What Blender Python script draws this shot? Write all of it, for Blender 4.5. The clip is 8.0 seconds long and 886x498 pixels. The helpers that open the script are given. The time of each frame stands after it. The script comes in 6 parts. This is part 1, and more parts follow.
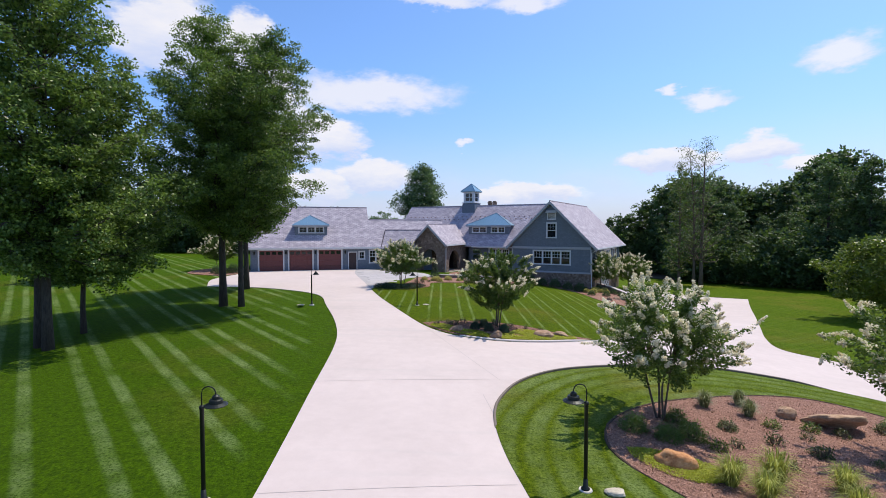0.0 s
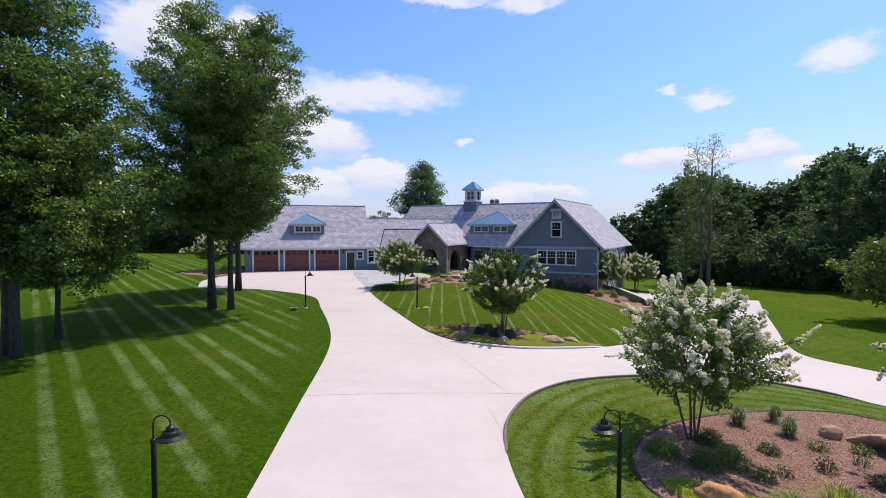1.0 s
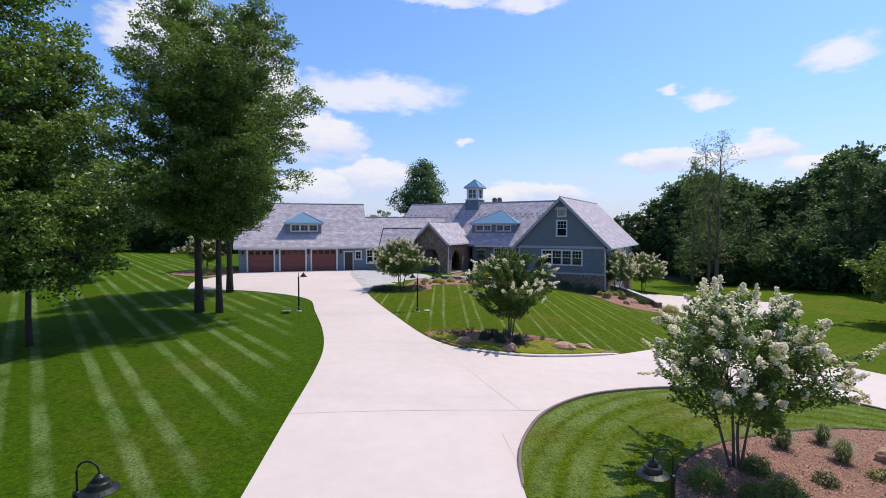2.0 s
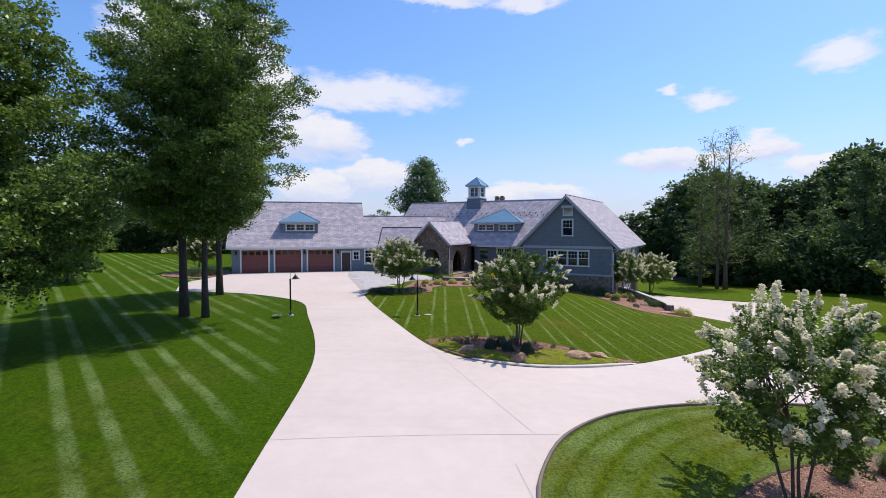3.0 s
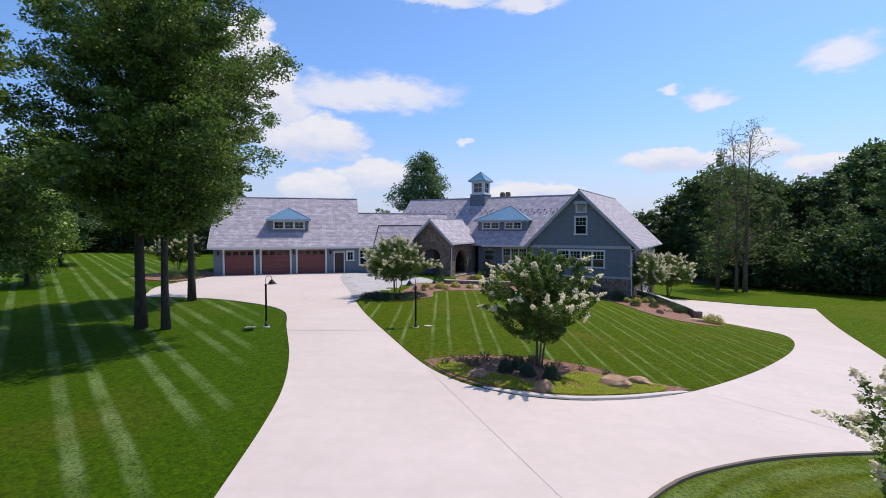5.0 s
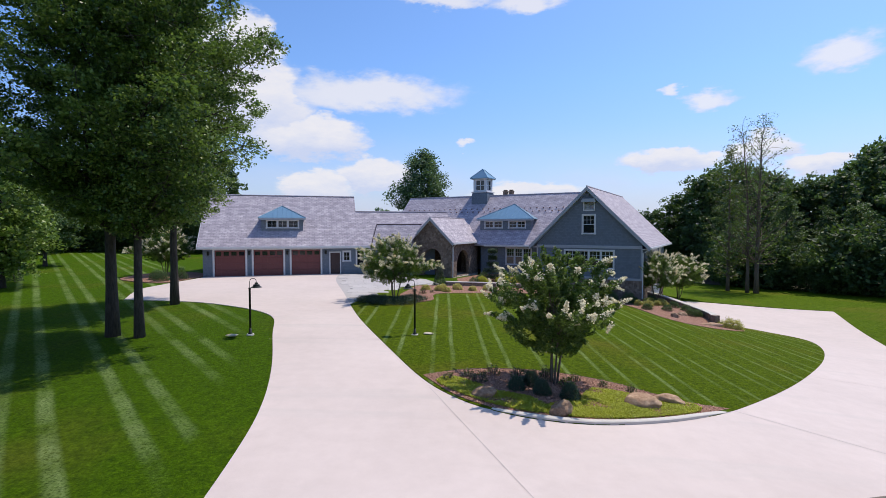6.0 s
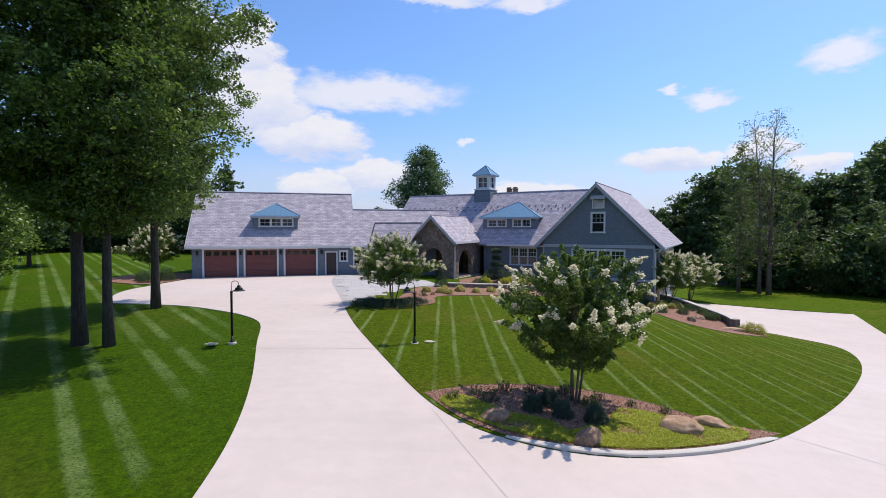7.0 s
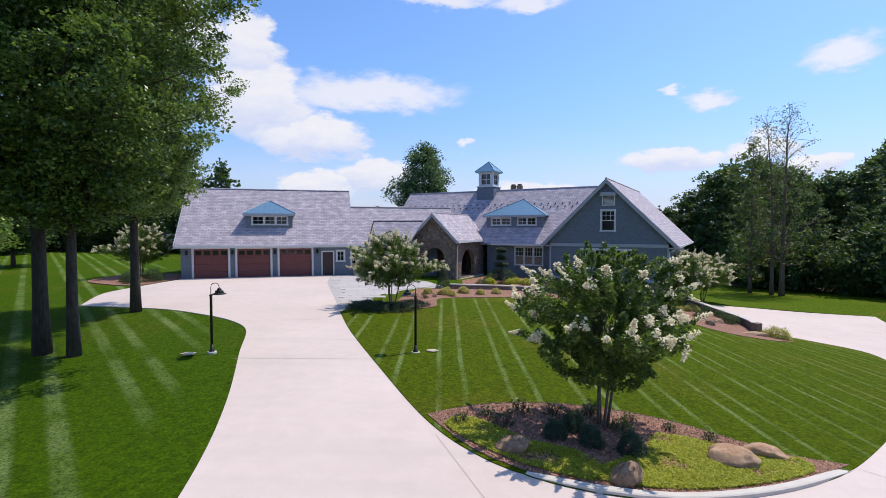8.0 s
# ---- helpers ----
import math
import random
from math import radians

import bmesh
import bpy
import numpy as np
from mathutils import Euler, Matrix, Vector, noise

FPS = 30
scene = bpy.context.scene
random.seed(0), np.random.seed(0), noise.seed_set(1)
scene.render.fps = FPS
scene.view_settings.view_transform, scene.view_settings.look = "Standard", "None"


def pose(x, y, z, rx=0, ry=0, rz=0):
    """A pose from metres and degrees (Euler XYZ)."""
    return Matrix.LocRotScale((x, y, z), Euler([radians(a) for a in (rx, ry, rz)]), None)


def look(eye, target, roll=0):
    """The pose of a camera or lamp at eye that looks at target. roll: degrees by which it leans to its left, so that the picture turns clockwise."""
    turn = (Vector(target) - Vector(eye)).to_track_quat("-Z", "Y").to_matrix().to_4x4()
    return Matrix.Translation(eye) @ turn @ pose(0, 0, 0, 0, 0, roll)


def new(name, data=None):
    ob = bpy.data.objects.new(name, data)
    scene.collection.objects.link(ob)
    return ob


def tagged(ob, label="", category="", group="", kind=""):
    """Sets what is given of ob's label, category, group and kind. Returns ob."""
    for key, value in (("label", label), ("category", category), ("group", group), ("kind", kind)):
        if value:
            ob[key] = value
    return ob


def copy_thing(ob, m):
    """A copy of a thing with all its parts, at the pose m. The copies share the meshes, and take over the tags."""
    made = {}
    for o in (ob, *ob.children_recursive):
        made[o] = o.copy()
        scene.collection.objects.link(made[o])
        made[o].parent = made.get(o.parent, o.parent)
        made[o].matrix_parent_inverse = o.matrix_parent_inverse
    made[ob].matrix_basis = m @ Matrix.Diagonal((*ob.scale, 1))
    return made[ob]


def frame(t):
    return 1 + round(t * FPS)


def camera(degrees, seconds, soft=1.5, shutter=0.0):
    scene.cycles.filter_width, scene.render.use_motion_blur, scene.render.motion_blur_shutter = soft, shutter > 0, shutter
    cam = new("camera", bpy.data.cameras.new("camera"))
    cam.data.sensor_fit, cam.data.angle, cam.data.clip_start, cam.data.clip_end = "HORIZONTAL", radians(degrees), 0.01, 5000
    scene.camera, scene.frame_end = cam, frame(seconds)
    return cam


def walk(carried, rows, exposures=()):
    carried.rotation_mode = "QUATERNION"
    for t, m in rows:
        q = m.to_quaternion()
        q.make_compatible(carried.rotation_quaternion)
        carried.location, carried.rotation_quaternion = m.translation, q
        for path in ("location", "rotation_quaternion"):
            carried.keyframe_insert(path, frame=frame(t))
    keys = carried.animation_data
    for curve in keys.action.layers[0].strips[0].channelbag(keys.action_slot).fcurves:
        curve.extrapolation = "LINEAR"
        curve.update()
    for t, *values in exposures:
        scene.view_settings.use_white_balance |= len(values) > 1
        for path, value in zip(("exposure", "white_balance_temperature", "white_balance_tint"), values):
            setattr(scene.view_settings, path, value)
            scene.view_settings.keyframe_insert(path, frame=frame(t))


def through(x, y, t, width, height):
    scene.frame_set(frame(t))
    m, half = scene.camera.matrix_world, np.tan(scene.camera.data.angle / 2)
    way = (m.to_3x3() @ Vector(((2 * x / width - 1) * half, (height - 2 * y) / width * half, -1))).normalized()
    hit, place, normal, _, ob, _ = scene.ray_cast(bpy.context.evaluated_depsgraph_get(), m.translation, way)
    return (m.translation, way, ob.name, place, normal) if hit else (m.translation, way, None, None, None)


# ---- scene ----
from mathutils.geometry import delaunay_2d_cdt

# ---------------------------------------------------------------- camera
cam = camera(84.0, 8.0, soft=0.4)
PATH = [
    (0.0, 0.000, 0.000, 5.600, -0.093, -2.3, 0.0),
    (0.5, -0.040, 0.928, 5.553, -0.082, -2.3, 0.0),
    (1.0, -0.081, 1.873, 5.497, -0.070, -2.3, 0.0),
    (1.5, -0.135, 2.822, 5.432, -0.059, -2.3, 0.0),
    (3.0, -0.277, 5.762, 5.314, -0.024, -2.3, 0.0),
    (3.5, -0.316, 6.785, 5.270, -0.013, -2.3, 0.0),
    (4.0, -0.341, 7.844, 5.225, -0.002, -2.3, 0.0),
    (4.5, -0.365, 8.928, 5.176, 0.010, -2.3, 0.0),
    (6.0, -0.461, 12.204, 5.038, 0.044, -2.3, 0.0),
    (6.5, -0.510, 13.288, 4.981, 0.055, -2.3, 0.0),
    (7.0, -0.575, 14.363, 4.918, 0.067, -2.3, 0.0),
    (7.5, -0.647, 15.396, 4.848, 0.078, -2.3, 0.0),
    (8.0, -0.721, 16.400, 4.781, 0.090, -2.3, 0.0),
]
walk(cam, [(t, pose(x, y, z, 90 + pitch, roll, yaw)) for t, x, y, z, yaw, pitch, roll in PATH], exposures=[(0.0, -0.03), (3.0, -0.05), (4.5, -0.13), (6.0, -0.13), (7.0, -0.08), (8.0, -0.05)])

# ---------------------------------------------------------------- light
SUN_EL, SUN_DIR = radians(62), Vector((0.82, 0.57, 0)).normalized()
SUN = Vector((SUN_DIR.x * math.cos(SUN_EL), SUN_DIR.y * math.cos(SUN_EL), math.sin(SUN_EL)))
sun = new("sun", bpy.data.lights.new("sun", "SUN"))
sun.data.energy, sun.data.angle, sun.data.color = 4.75, radians(0.53), (1.0, 0.89, 0.76)
sun.matrix_world = look(SUN * 100, (0, 0, 0))

world = bpy.data.worlds.new("sky")
scene.world = world
world.use_nodes = True


def sky_world():
    nt = world.node_tree
    nt.nodes.clear()
    N, L = nt.nodes.new, nt.links.new
    out, bg = N("ShaderNodeOutputWorld"), N("ShaderNodeBackground")
    sky = N("ShaderNodeTexSky")
    sky.sky_type, sky.sun_disc = "NISHITA", False
    sky.sun_elevation, sky.sun_rotation = SUN_EL, math.atan2(SUN_DIR.x, SUN_DIR.y)
    sky.air_density, sky.dust_density, sky.ozone_density = 1.0, 1.1, 2.0
    co = N("ShaderNodeTexCoord")
    sep = N("ShaderNodeSeparateXYZ")
    L(co.outputs["Generated"], sep.inputs[0])

    def m(op, a, b=None, c=None, clamp=False):
        n = N("ShaderNodeMath")
        n.operation, n.use_clamp = op, clamp
        for k, v in enumerate((a, b, c)):
            if v is None:
                continue
            if isinstance(v, (int, float)):
                n.inputs[k].default_value = v
            else:
                L(v, n.inputs[k])
        return n.outputs[0]
    az = m("ARCTAN2", sep.outputs[0], sep.outputs[1])
    el = m("ARCSINE", sep.outputs[2])
    flat = N("ShaderNodeCombineXYZ")
    L(az, flat.inputs[0])
    L(m("MULTIPLY", el, 2.2), flat.inputs[1])

    def noise_at(scale, detail, rough, colour=False):
        n = N("ShaderNodeTexNoise")
        n.inputs["Scale"].default_value, n.inputs["Detail"].default_value, n.inputs["Roughness"].default_value = scale, detail, rough
        L(flat.outputs[0], n.inputs["Vector"])
        return n.outputs["Color" if colour else "Fac"]
    fine, broad = noise_at(26.0, 7.0, 0.62), noise_at(7.0, 4.0, 0.55)
    warp = N("ShaderNodeSeparateColor")
    L(noise_at(15.0, 4.0, 0.6, True), warp.inputs[0])
    waz = m("ADD", az, m("MULTIPLY", m("SUBTRACT", warp.outputs[0], 0.5), 0.075))
    wel = m("ADD", el, m("MULTIPLY", m("SUBTRACT", warp.outputs[1], 0.5), 0.06))
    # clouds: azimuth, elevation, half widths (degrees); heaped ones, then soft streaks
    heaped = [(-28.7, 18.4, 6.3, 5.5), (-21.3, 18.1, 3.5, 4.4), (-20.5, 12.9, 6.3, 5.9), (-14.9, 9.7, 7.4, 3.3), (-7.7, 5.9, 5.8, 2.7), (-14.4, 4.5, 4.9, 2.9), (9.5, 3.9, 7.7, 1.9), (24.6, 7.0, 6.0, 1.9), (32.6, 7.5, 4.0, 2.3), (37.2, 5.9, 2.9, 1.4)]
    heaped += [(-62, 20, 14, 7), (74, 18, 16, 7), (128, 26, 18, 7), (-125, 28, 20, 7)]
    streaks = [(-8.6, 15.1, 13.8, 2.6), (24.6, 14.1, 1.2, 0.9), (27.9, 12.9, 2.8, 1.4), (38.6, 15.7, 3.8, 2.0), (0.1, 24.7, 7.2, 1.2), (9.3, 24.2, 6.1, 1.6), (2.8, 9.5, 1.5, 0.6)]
    total, body = None, None
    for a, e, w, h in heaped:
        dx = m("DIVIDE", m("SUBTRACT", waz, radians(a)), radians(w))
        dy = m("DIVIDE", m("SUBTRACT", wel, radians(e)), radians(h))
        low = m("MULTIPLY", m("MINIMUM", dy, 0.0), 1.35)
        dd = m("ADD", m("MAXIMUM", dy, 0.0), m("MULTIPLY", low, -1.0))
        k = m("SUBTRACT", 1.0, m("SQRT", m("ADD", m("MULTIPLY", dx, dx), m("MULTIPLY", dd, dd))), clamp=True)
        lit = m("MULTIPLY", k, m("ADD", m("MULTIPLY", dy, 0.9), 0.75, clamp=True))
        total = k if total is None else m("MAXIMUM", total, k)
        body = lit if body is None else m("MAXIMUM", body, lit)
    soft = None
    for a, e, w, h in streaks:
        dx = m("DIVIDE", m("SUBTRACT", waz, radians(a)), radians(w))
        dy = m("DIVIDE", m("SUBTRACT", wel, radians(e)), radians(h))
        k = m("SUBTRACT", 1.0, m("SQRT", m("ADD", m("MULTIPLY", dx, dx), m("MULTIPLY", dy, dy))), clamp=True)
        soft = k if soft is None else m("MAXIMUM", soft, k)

    def smooth(v, lo, hi):
        n = N("ShaderNodeMapRange")
        n.interpolation_type = "SMOOTHSTEP"
        n.inputs[1].default_value, n.inputs[2].default_value = lo, hi
        L(v, n.inputs[0])
        return n.outputs[0]
    rag = m("ADD", m("MULTIPLY", m("SUBTRACT", fine, 0.5), 0.5), m("MULTIPLY", m("SUBTRACT", broad, 0.5), 0.4))
    heap = m("MULTIPLY", smooth(m("ADD", total, rag), -0.06, 0.34), m("MULTIPLY", total, 12.0, clamp=True))
    veil = m("MULTIPLY", m("MULTIPLY", smooth(m("ADD", soft, m("MULTIPLY", rag, 1.3)), -0.05, 0.62), m("MULTIPLY", soft, 4.0, clamp=True)), 0.86)
    haze = m("MULTIPLY", m("MULTIPLY", smooth(el, 0.21, 0.0), m("ADD", m("MULTIPLY", broad, 1.2), 0.1)), 0.95, clamp=True)
    fac = m("MULTIPLY", m("MAXIMUM", m("MAXIMUM", heap, veil), haze), 0.93)
    shade = N("ShaderNodeMixRGB")
    shade.inputs[1].default_value, shade.inputs[2].default_value = (5.7, 6.25, 8.1, 1), (8.1, 7.9, 8.2, 1)
    crown = m("DIVIDE", body, m("ADD", total, 0.02))
    crown = m("ADD", m("MULTIPLY", m("SUBTRACT", crown, 0.36), 1.5), m("MULTIPLY", rag, 1.6), clamp=True)
    L(m("MAXIMUM", m("MULTIPLY", crown, m("MULTIPLY", total, 5.0, clamp=True)), m("ADD", m("MULTIPLY", soft, 1.5), m("MULTIPLY", rag, 0.8), clamp=True)), shade.inputs[0])
    mix = N("ShaderNodeMixRGB")
    L(fac, mix.inputs[0])
    clear = N("ShaderNodeMixRGB")
    clear.blend_type = "MULTIPLY"
    clear.inputs[0].default_value = 1.0
    gain = N("ShaderNodeMixRGB")
    gain.inputs[1].default_value, gain.inputs[2].default_value = (1.08, 1.14, 1.5, 1), (1.02, 1.34, 1.78, 1)
    L(m("MULTIPLY", el, 3.6, clamp=True), gain.inputs[0])
    L(gain.outputs[0], clear.inputs[2])
    L(sky.outputs[0], clear.inputs[1])
    L(clear.outputs[0], mix.inputs[1])
    L(shade.outputs[0], mix.inputs[2])
    L(mix.outputs[0], bg.inputs[0])
    bg.inputs[1].default_value = 0.118
    L(bg.outputs[0], out.inputs[0])


sky_world()

# ---------------------------------------------------------------- materials


def shader(name):
    mat = bpy.data.materials.new(name)
    mat.use_nodes = True
    nt = mat.node_tree
    return mat, nt, nt.nodes["Principled BSDF"], nt.nodes.new, nt.links.new


def ramp(nt, fac, stops):
    r = nt.nodes.new("ShaderNodeValToRGB")
    els = r.color_ramp.elements
    while len(els) < len(stops):
        els.new(0.5)
    for e, (p, c) in zip(els, stops):
        e.position, e.color = p, (*c, 1)
    nt.links.new(fac, r.inputs[0])
    return r.outputs[0]


def noise_node(nt, vec, scale, detail=4.0, rough=0.55):
    n = nt.nodes.new("ShaderNodeTexNoise")
    n.inputs["Scale"].default_value, n.inputs["Detail"].default_value, n.inputs["Roughness"].default_value = scale, detail, rough
    if vec is not None:
        nt.links.new(vec, n.inputs["Vector"])
    return n.outputs["Fac"]


def mixc(nt, fac, a, b, mode="MIX"):
    n = nt.nodes.new("ShaderNodeMixRGB")
    n.blend_type = mode
    for k, v in enumerate((fac, a, b)):
        if isinstance(v, (int, float)):
            n.inputs[k].default_value = v
        elif isinstance(v, tuple):
            n.inputs[k].default_value = (*v, 1)
        else:
            nt.links.new(v, n.inputs[k])
    return n.outputs[0]


def mth(nt, op, a, b=None, c=None, clamp=False):
    n = nt.nodes.new("ShaderNodeMath")
    n.operation, n.use_clamp = op, clamp
    for k, v in enumerate((a, b, c)):
        if v is None:
            continue
        if isinstance(v, (int, float)):
            n.inputs[k].default_value = v
        else:
            nt.links.new(v, n.inputs[k])
    return n.outputs[0]


def bump(nt, height, bsdf, strength=0.4, dist=0.02):
    b = nt.nodes.new("ShaderNodeBump")
    b.inputs["Strength"].default_value, b.inputs["Distance"].default_value = strength, dist
    nt.links.new(height, b.inputs["Height"])
    nt.links.new(b.outputs[0], bsdf.inputs["Normal"])


def coords(nt, kind="Object"):
    return nt.nodes.new("ShaderNodeTexCoord").outputs[kind]


def plain(name, colour, rough=0.6, metal=0.0, vary=0.12, scale=3.0, grain=40.0, relief=0.15, spec=0.4):
    """Paint, wood, metal or stone of one colour with two scales of unevenness."""
    mat, nt, b, N, L = shader(name)
    co = coords(nt)
    n1, n2 = noise_node(nt, co, scale), noise_node(nt, co, grain, 3.0)
    dark, light = tuple(c * (1 - vary) for c in colour), tuple(min(1, c * (1 + vary)) for c in colour)
    c1 = mixc(nt, n1, dark, light)
    L(mixc(nt, 0.25, c1, mixc(nt, n2, dark, light)), b.inputs["Base Color"])
    b.inputs["Roughness"].default_value, b.inputs["Metallic"].default_value = rough, metal
    b.inputs["Specular IOR Level"].default_value = spec
    bump(nt, n2, b, relief, 0.01)
    return mat


def lawn_material(name, angle, period, gap, width, phase=0.0, curve=(0, 0, 0), strength=0.5, tone=(1, 1, 1), headland=False, ring=None):
    """Mown turf: the pairs of pale wheel tracks that a mower leaves run at an angle (degrees), bent by curve."""
    mat, nt, b, N, L = shader(name)
    geo = N("ShaderNodeNewGeometry").outputs["Position"]
    sep = N("ShaderNodeSeparateXYZ")
    L(geo, sep.inputs[0])
    x, y = sep.outputs[0], sep.outputs[1]
    ca, sa = math.cos(radians(angle)), math.sin(radians(angle))
    along = mth(nt, "ADD", mth(nt, "MULTIPLY", x, ca), mth(nt, "MULTIPLY", y, sa))
    across = mth(nt, "ADD", mth(nt, "MULTIPLY", x, -sa), mth(nt, "MULTIPLY", y, ca))
    if ring:
        rx, ry = mth(nt, "SUBTRACT", x, ring[0]), mth(nt, "SUBTRACT", y, ring[1])
        across = mth(nt, "SQRT", mth(nt, "ADD", mth(nt, "MULTIPLY", rx, rx), mth(nt, "MULTIPLY", ry, ry)))
    bend = mth(nt, "MULTIPLY", mth(nt, "POWER", mth(nt, "ABSOLUTE", mth(nt, "SUBTRACT", along, curve[1])), 2.0), curve[0])
    wob = mth(nt, "MULTIPLY", mth(nt, "SUBTRACT", noise_node(nt, geo, 0.25, 2.0), 0.5), 0.14)
    s = mth(nt, "ADD", mth(nt, "ADD", across, bend), mth(nt, "ADD", wob, phase))
    u = mth(nt, "FRACT", mth(nt, "DIVIDE", s, period))
    lines = None
    for c in (0.5 - gap / 2 / period, 0.5 + gap / 2 / period):
        d = mth(nt, "ABSOLUTE", mth(nt, "SUBTRACT", u, c))
        v = N("ShaderNodeMapRange")
        v.interpolation_type = "SMOOTHSTEP"
        v.inputs[1].default_value, v.inputs[2].default_value, v.inputs[3].default_value, v.inputs[4].default_value = width / period * 0.25, width / period * 0.75, 1.0, 0.0
        L(d, v.inputs[0])
        lines = v.outputs[0] if lines is None else mth(nt, "MAXIMUM", lines, v.outputs[0])
    grain, patch, broad = noise_node(nt, geo, 14.0, 6.0, 0.7), noise_node(nt, geo, 1.1, 4.0), noise_node(nt, geo, 0.16, 3.0)
    blade = noise_node(nt, geo, 55.0, 2.0, 0.8)
    base = ramp(nt, grain, [(0.30, (0.018, 0.050, 0.002)), (0.5, (0.056, 0.125, 0.003)), (0.70, (0.120, 0.210, 0.008))])
    base = mixc(nt, mth(nt, "MULTIPLY", patch, 0.5), base, mixc(nt, grain, (0.048, 0.108, 0.003), (0.105, 0.190, 0.008)))
    base = mixc(nt, mth(nt, "MULTIPLY", mth(nt, "SUBTRACT", broad, 0.52, clamp=True), 2.6, clamp=True), base, mixc(nt, grain, (0.09, 0.10, 0.015), (0.19, 0.19, 0.045)))
    base = mixc(nt, 1.0, base, tone, "MULTIPLY")
    coarse = noise_node(nt, geo, 5.0, 5.0, 0.75)
    base = mixc(nt, mth(nt, "MULTIPLY", mth(nt, "SUBTRACT", 0.57, coarse, clamp=True), 2.6, clamp=True), base, (0.010, 0.026, 0.002))
    worn = mth(nt, "ADD", mth(nt, "MULTIPLY", noise_node(nt, geo, 0.28, 3.0, 0.6), 2.6), -0.62, clamp=True)
    lines = mth(nt, "MULTIPLY", lines, worn)
    if headland:
        # the tracks stop short of the drive, whose edge bends away to the west
        far = mth(nt, "MAXIMUM", mth(nt, "SUBTRACT", y, 10.0), 0.0)
        off = mth(nt, "ADD", mth(nt, "ADD", x, 3.9), mth(nt, "MULTIPLY", mth(nt, "MULTIPLY", far, far), 0.0075))
        off = mth(nt, "ADD", off, mth(nt, "MULTIPLY", noise_node(nt, geo, 0.5, 2.0), 1.6))
        lines = mth(nt, "MULTIPLY", lines, mth(nt, "MULTIPLY", mth(nt, "ADD", off, 0.1), -0.7, clamp=True))
    fade = mth(nt, "MULTIPLY", mth(nt, "MULTIPLY", lines, mth(nt, "MULTIPLY", mth(nt, "ADD", mth(nt, "MULTIPLY", grain, 5.0), -1.75, clamp=True), mth(nt, "ADD", mth(nt, "MULTIPLY", patch, 2.4), -0.45, clamp=True))), strength, clamp=True)
    col = mixc(nt, fade, base, (0.27, 0.36, 0.14))
    L(col, b.inputs["Base Color"])
    b.inputs["Roughness"].default_value = 0.85
    b.inputs["Specular IOR Level"].default_value = 0.04
    bump(nt, mth(nt, "ADD", grain, blade), b, 0.9, 0.05)
    return mat


def leaf_material(name, dark, light, glow=0.35, gloss=0.45, through=(0.12, 0.2, 0.02)):
    """Foliage: every leaf takes its own tint; light comes through from behind."""
    mat, nt, b, N, L = shader(name)
    rnd = N("ShaderNodeNewGeometry").outputs["Random Per Island"]
    clump = noise_node(nt, coords(nt), 0.5, 3.0)
    f = mth(nt, "ADD", mth(nt, "MULTIPLY", rnd, 0.62), mth(nt, "MULTIPLY", clump, 0.42))
    own = N("ShaderNodeObjectInfo").outputs["Random"]
    f = mth(nt, "ADD", f, mth(nt, "MULTIPLY", mth(nt, "SUBTRACT", own, 0.5), 0.22), clamp=True)
    col = ramp(nt, f, [(0.2, dark), (0.75, light)])
    L(col, b.inputs["Base Color"])
    b.inputs["Roughness"].default_value, b.inputs["Specular IOR Level"].default_value = gloss, 0.45
    tr = N("ShaderNodeBsdfTranslucent")
    L(mixc(nt, 0.6, col, through), tr.inputs[0])
    mix = N("ShaderNodeMixShader")
    mix.inputs[0].default_value = glow
    L(b.outputs[0], mix.inputs[1])
    L(tr.outputs[0], mix.inputs[2])
    L(mix.outputs[0], nt.nodes["Material Output"].inputs[0])
    return mat


def shingle_material():
    mat, nt, b, N, L = shader("slate grey shingles")
    uv = N("ShaderNodeUVMap").outputs[0]
    br = N("ShaderNodeTexBrick")
    br.offset, br.squash = 0.5, 1.0
    br.inputs["Color1"].default_value, br.inputs["Color2"].default_value, br.inputs["Mortar"].default_value = (0.28, 0.255, 0.30, 1), (0.55, 0.505, 0.56, 1), (0.15, 0.135, 0.165, 1)
    br.inputs["Scale"].default_value, br.inputs["Mortar Size"].default_value = 1.0, 0.026
    br.inputs["Brick Width"].default_value, br.inputs["Row Height"].default_value, br.inputs["Bias"].default_value = 0.46, 0.19, -0.1
    L(uv, br.inputs["Vector"])
    big = noise_node(nt, uv, 1.6, 3.0)
    streak = N("ShaderNodeMapping")
    streak.inputs["Scale"].default_value = (1.2, 6.0, 1)
    L(uv, streak.inputs[0])
    st = noise_node(nt, streak.outputs[0], 1.5, 4.0, 0.7)
    col = mixc(nt, 0.5, br.outputs["Color"], ramp(nt, mth(nt, "MULTIPLY", mth(nt, "ADD", st, big), 0.5), [(0.36, (0.22, 0.20, 0.24)), (0.52, (0.39, 0.355, 0.405)), (0.66, (0.74, 0.68, 0.72))]))
    L(col, b.inputs["Base Color"])
    b.inputs["Roughness"].default_value = 0.85
    bump(nt, br.outputs["Fac"], b, -0.5, 0.02)
    return mat


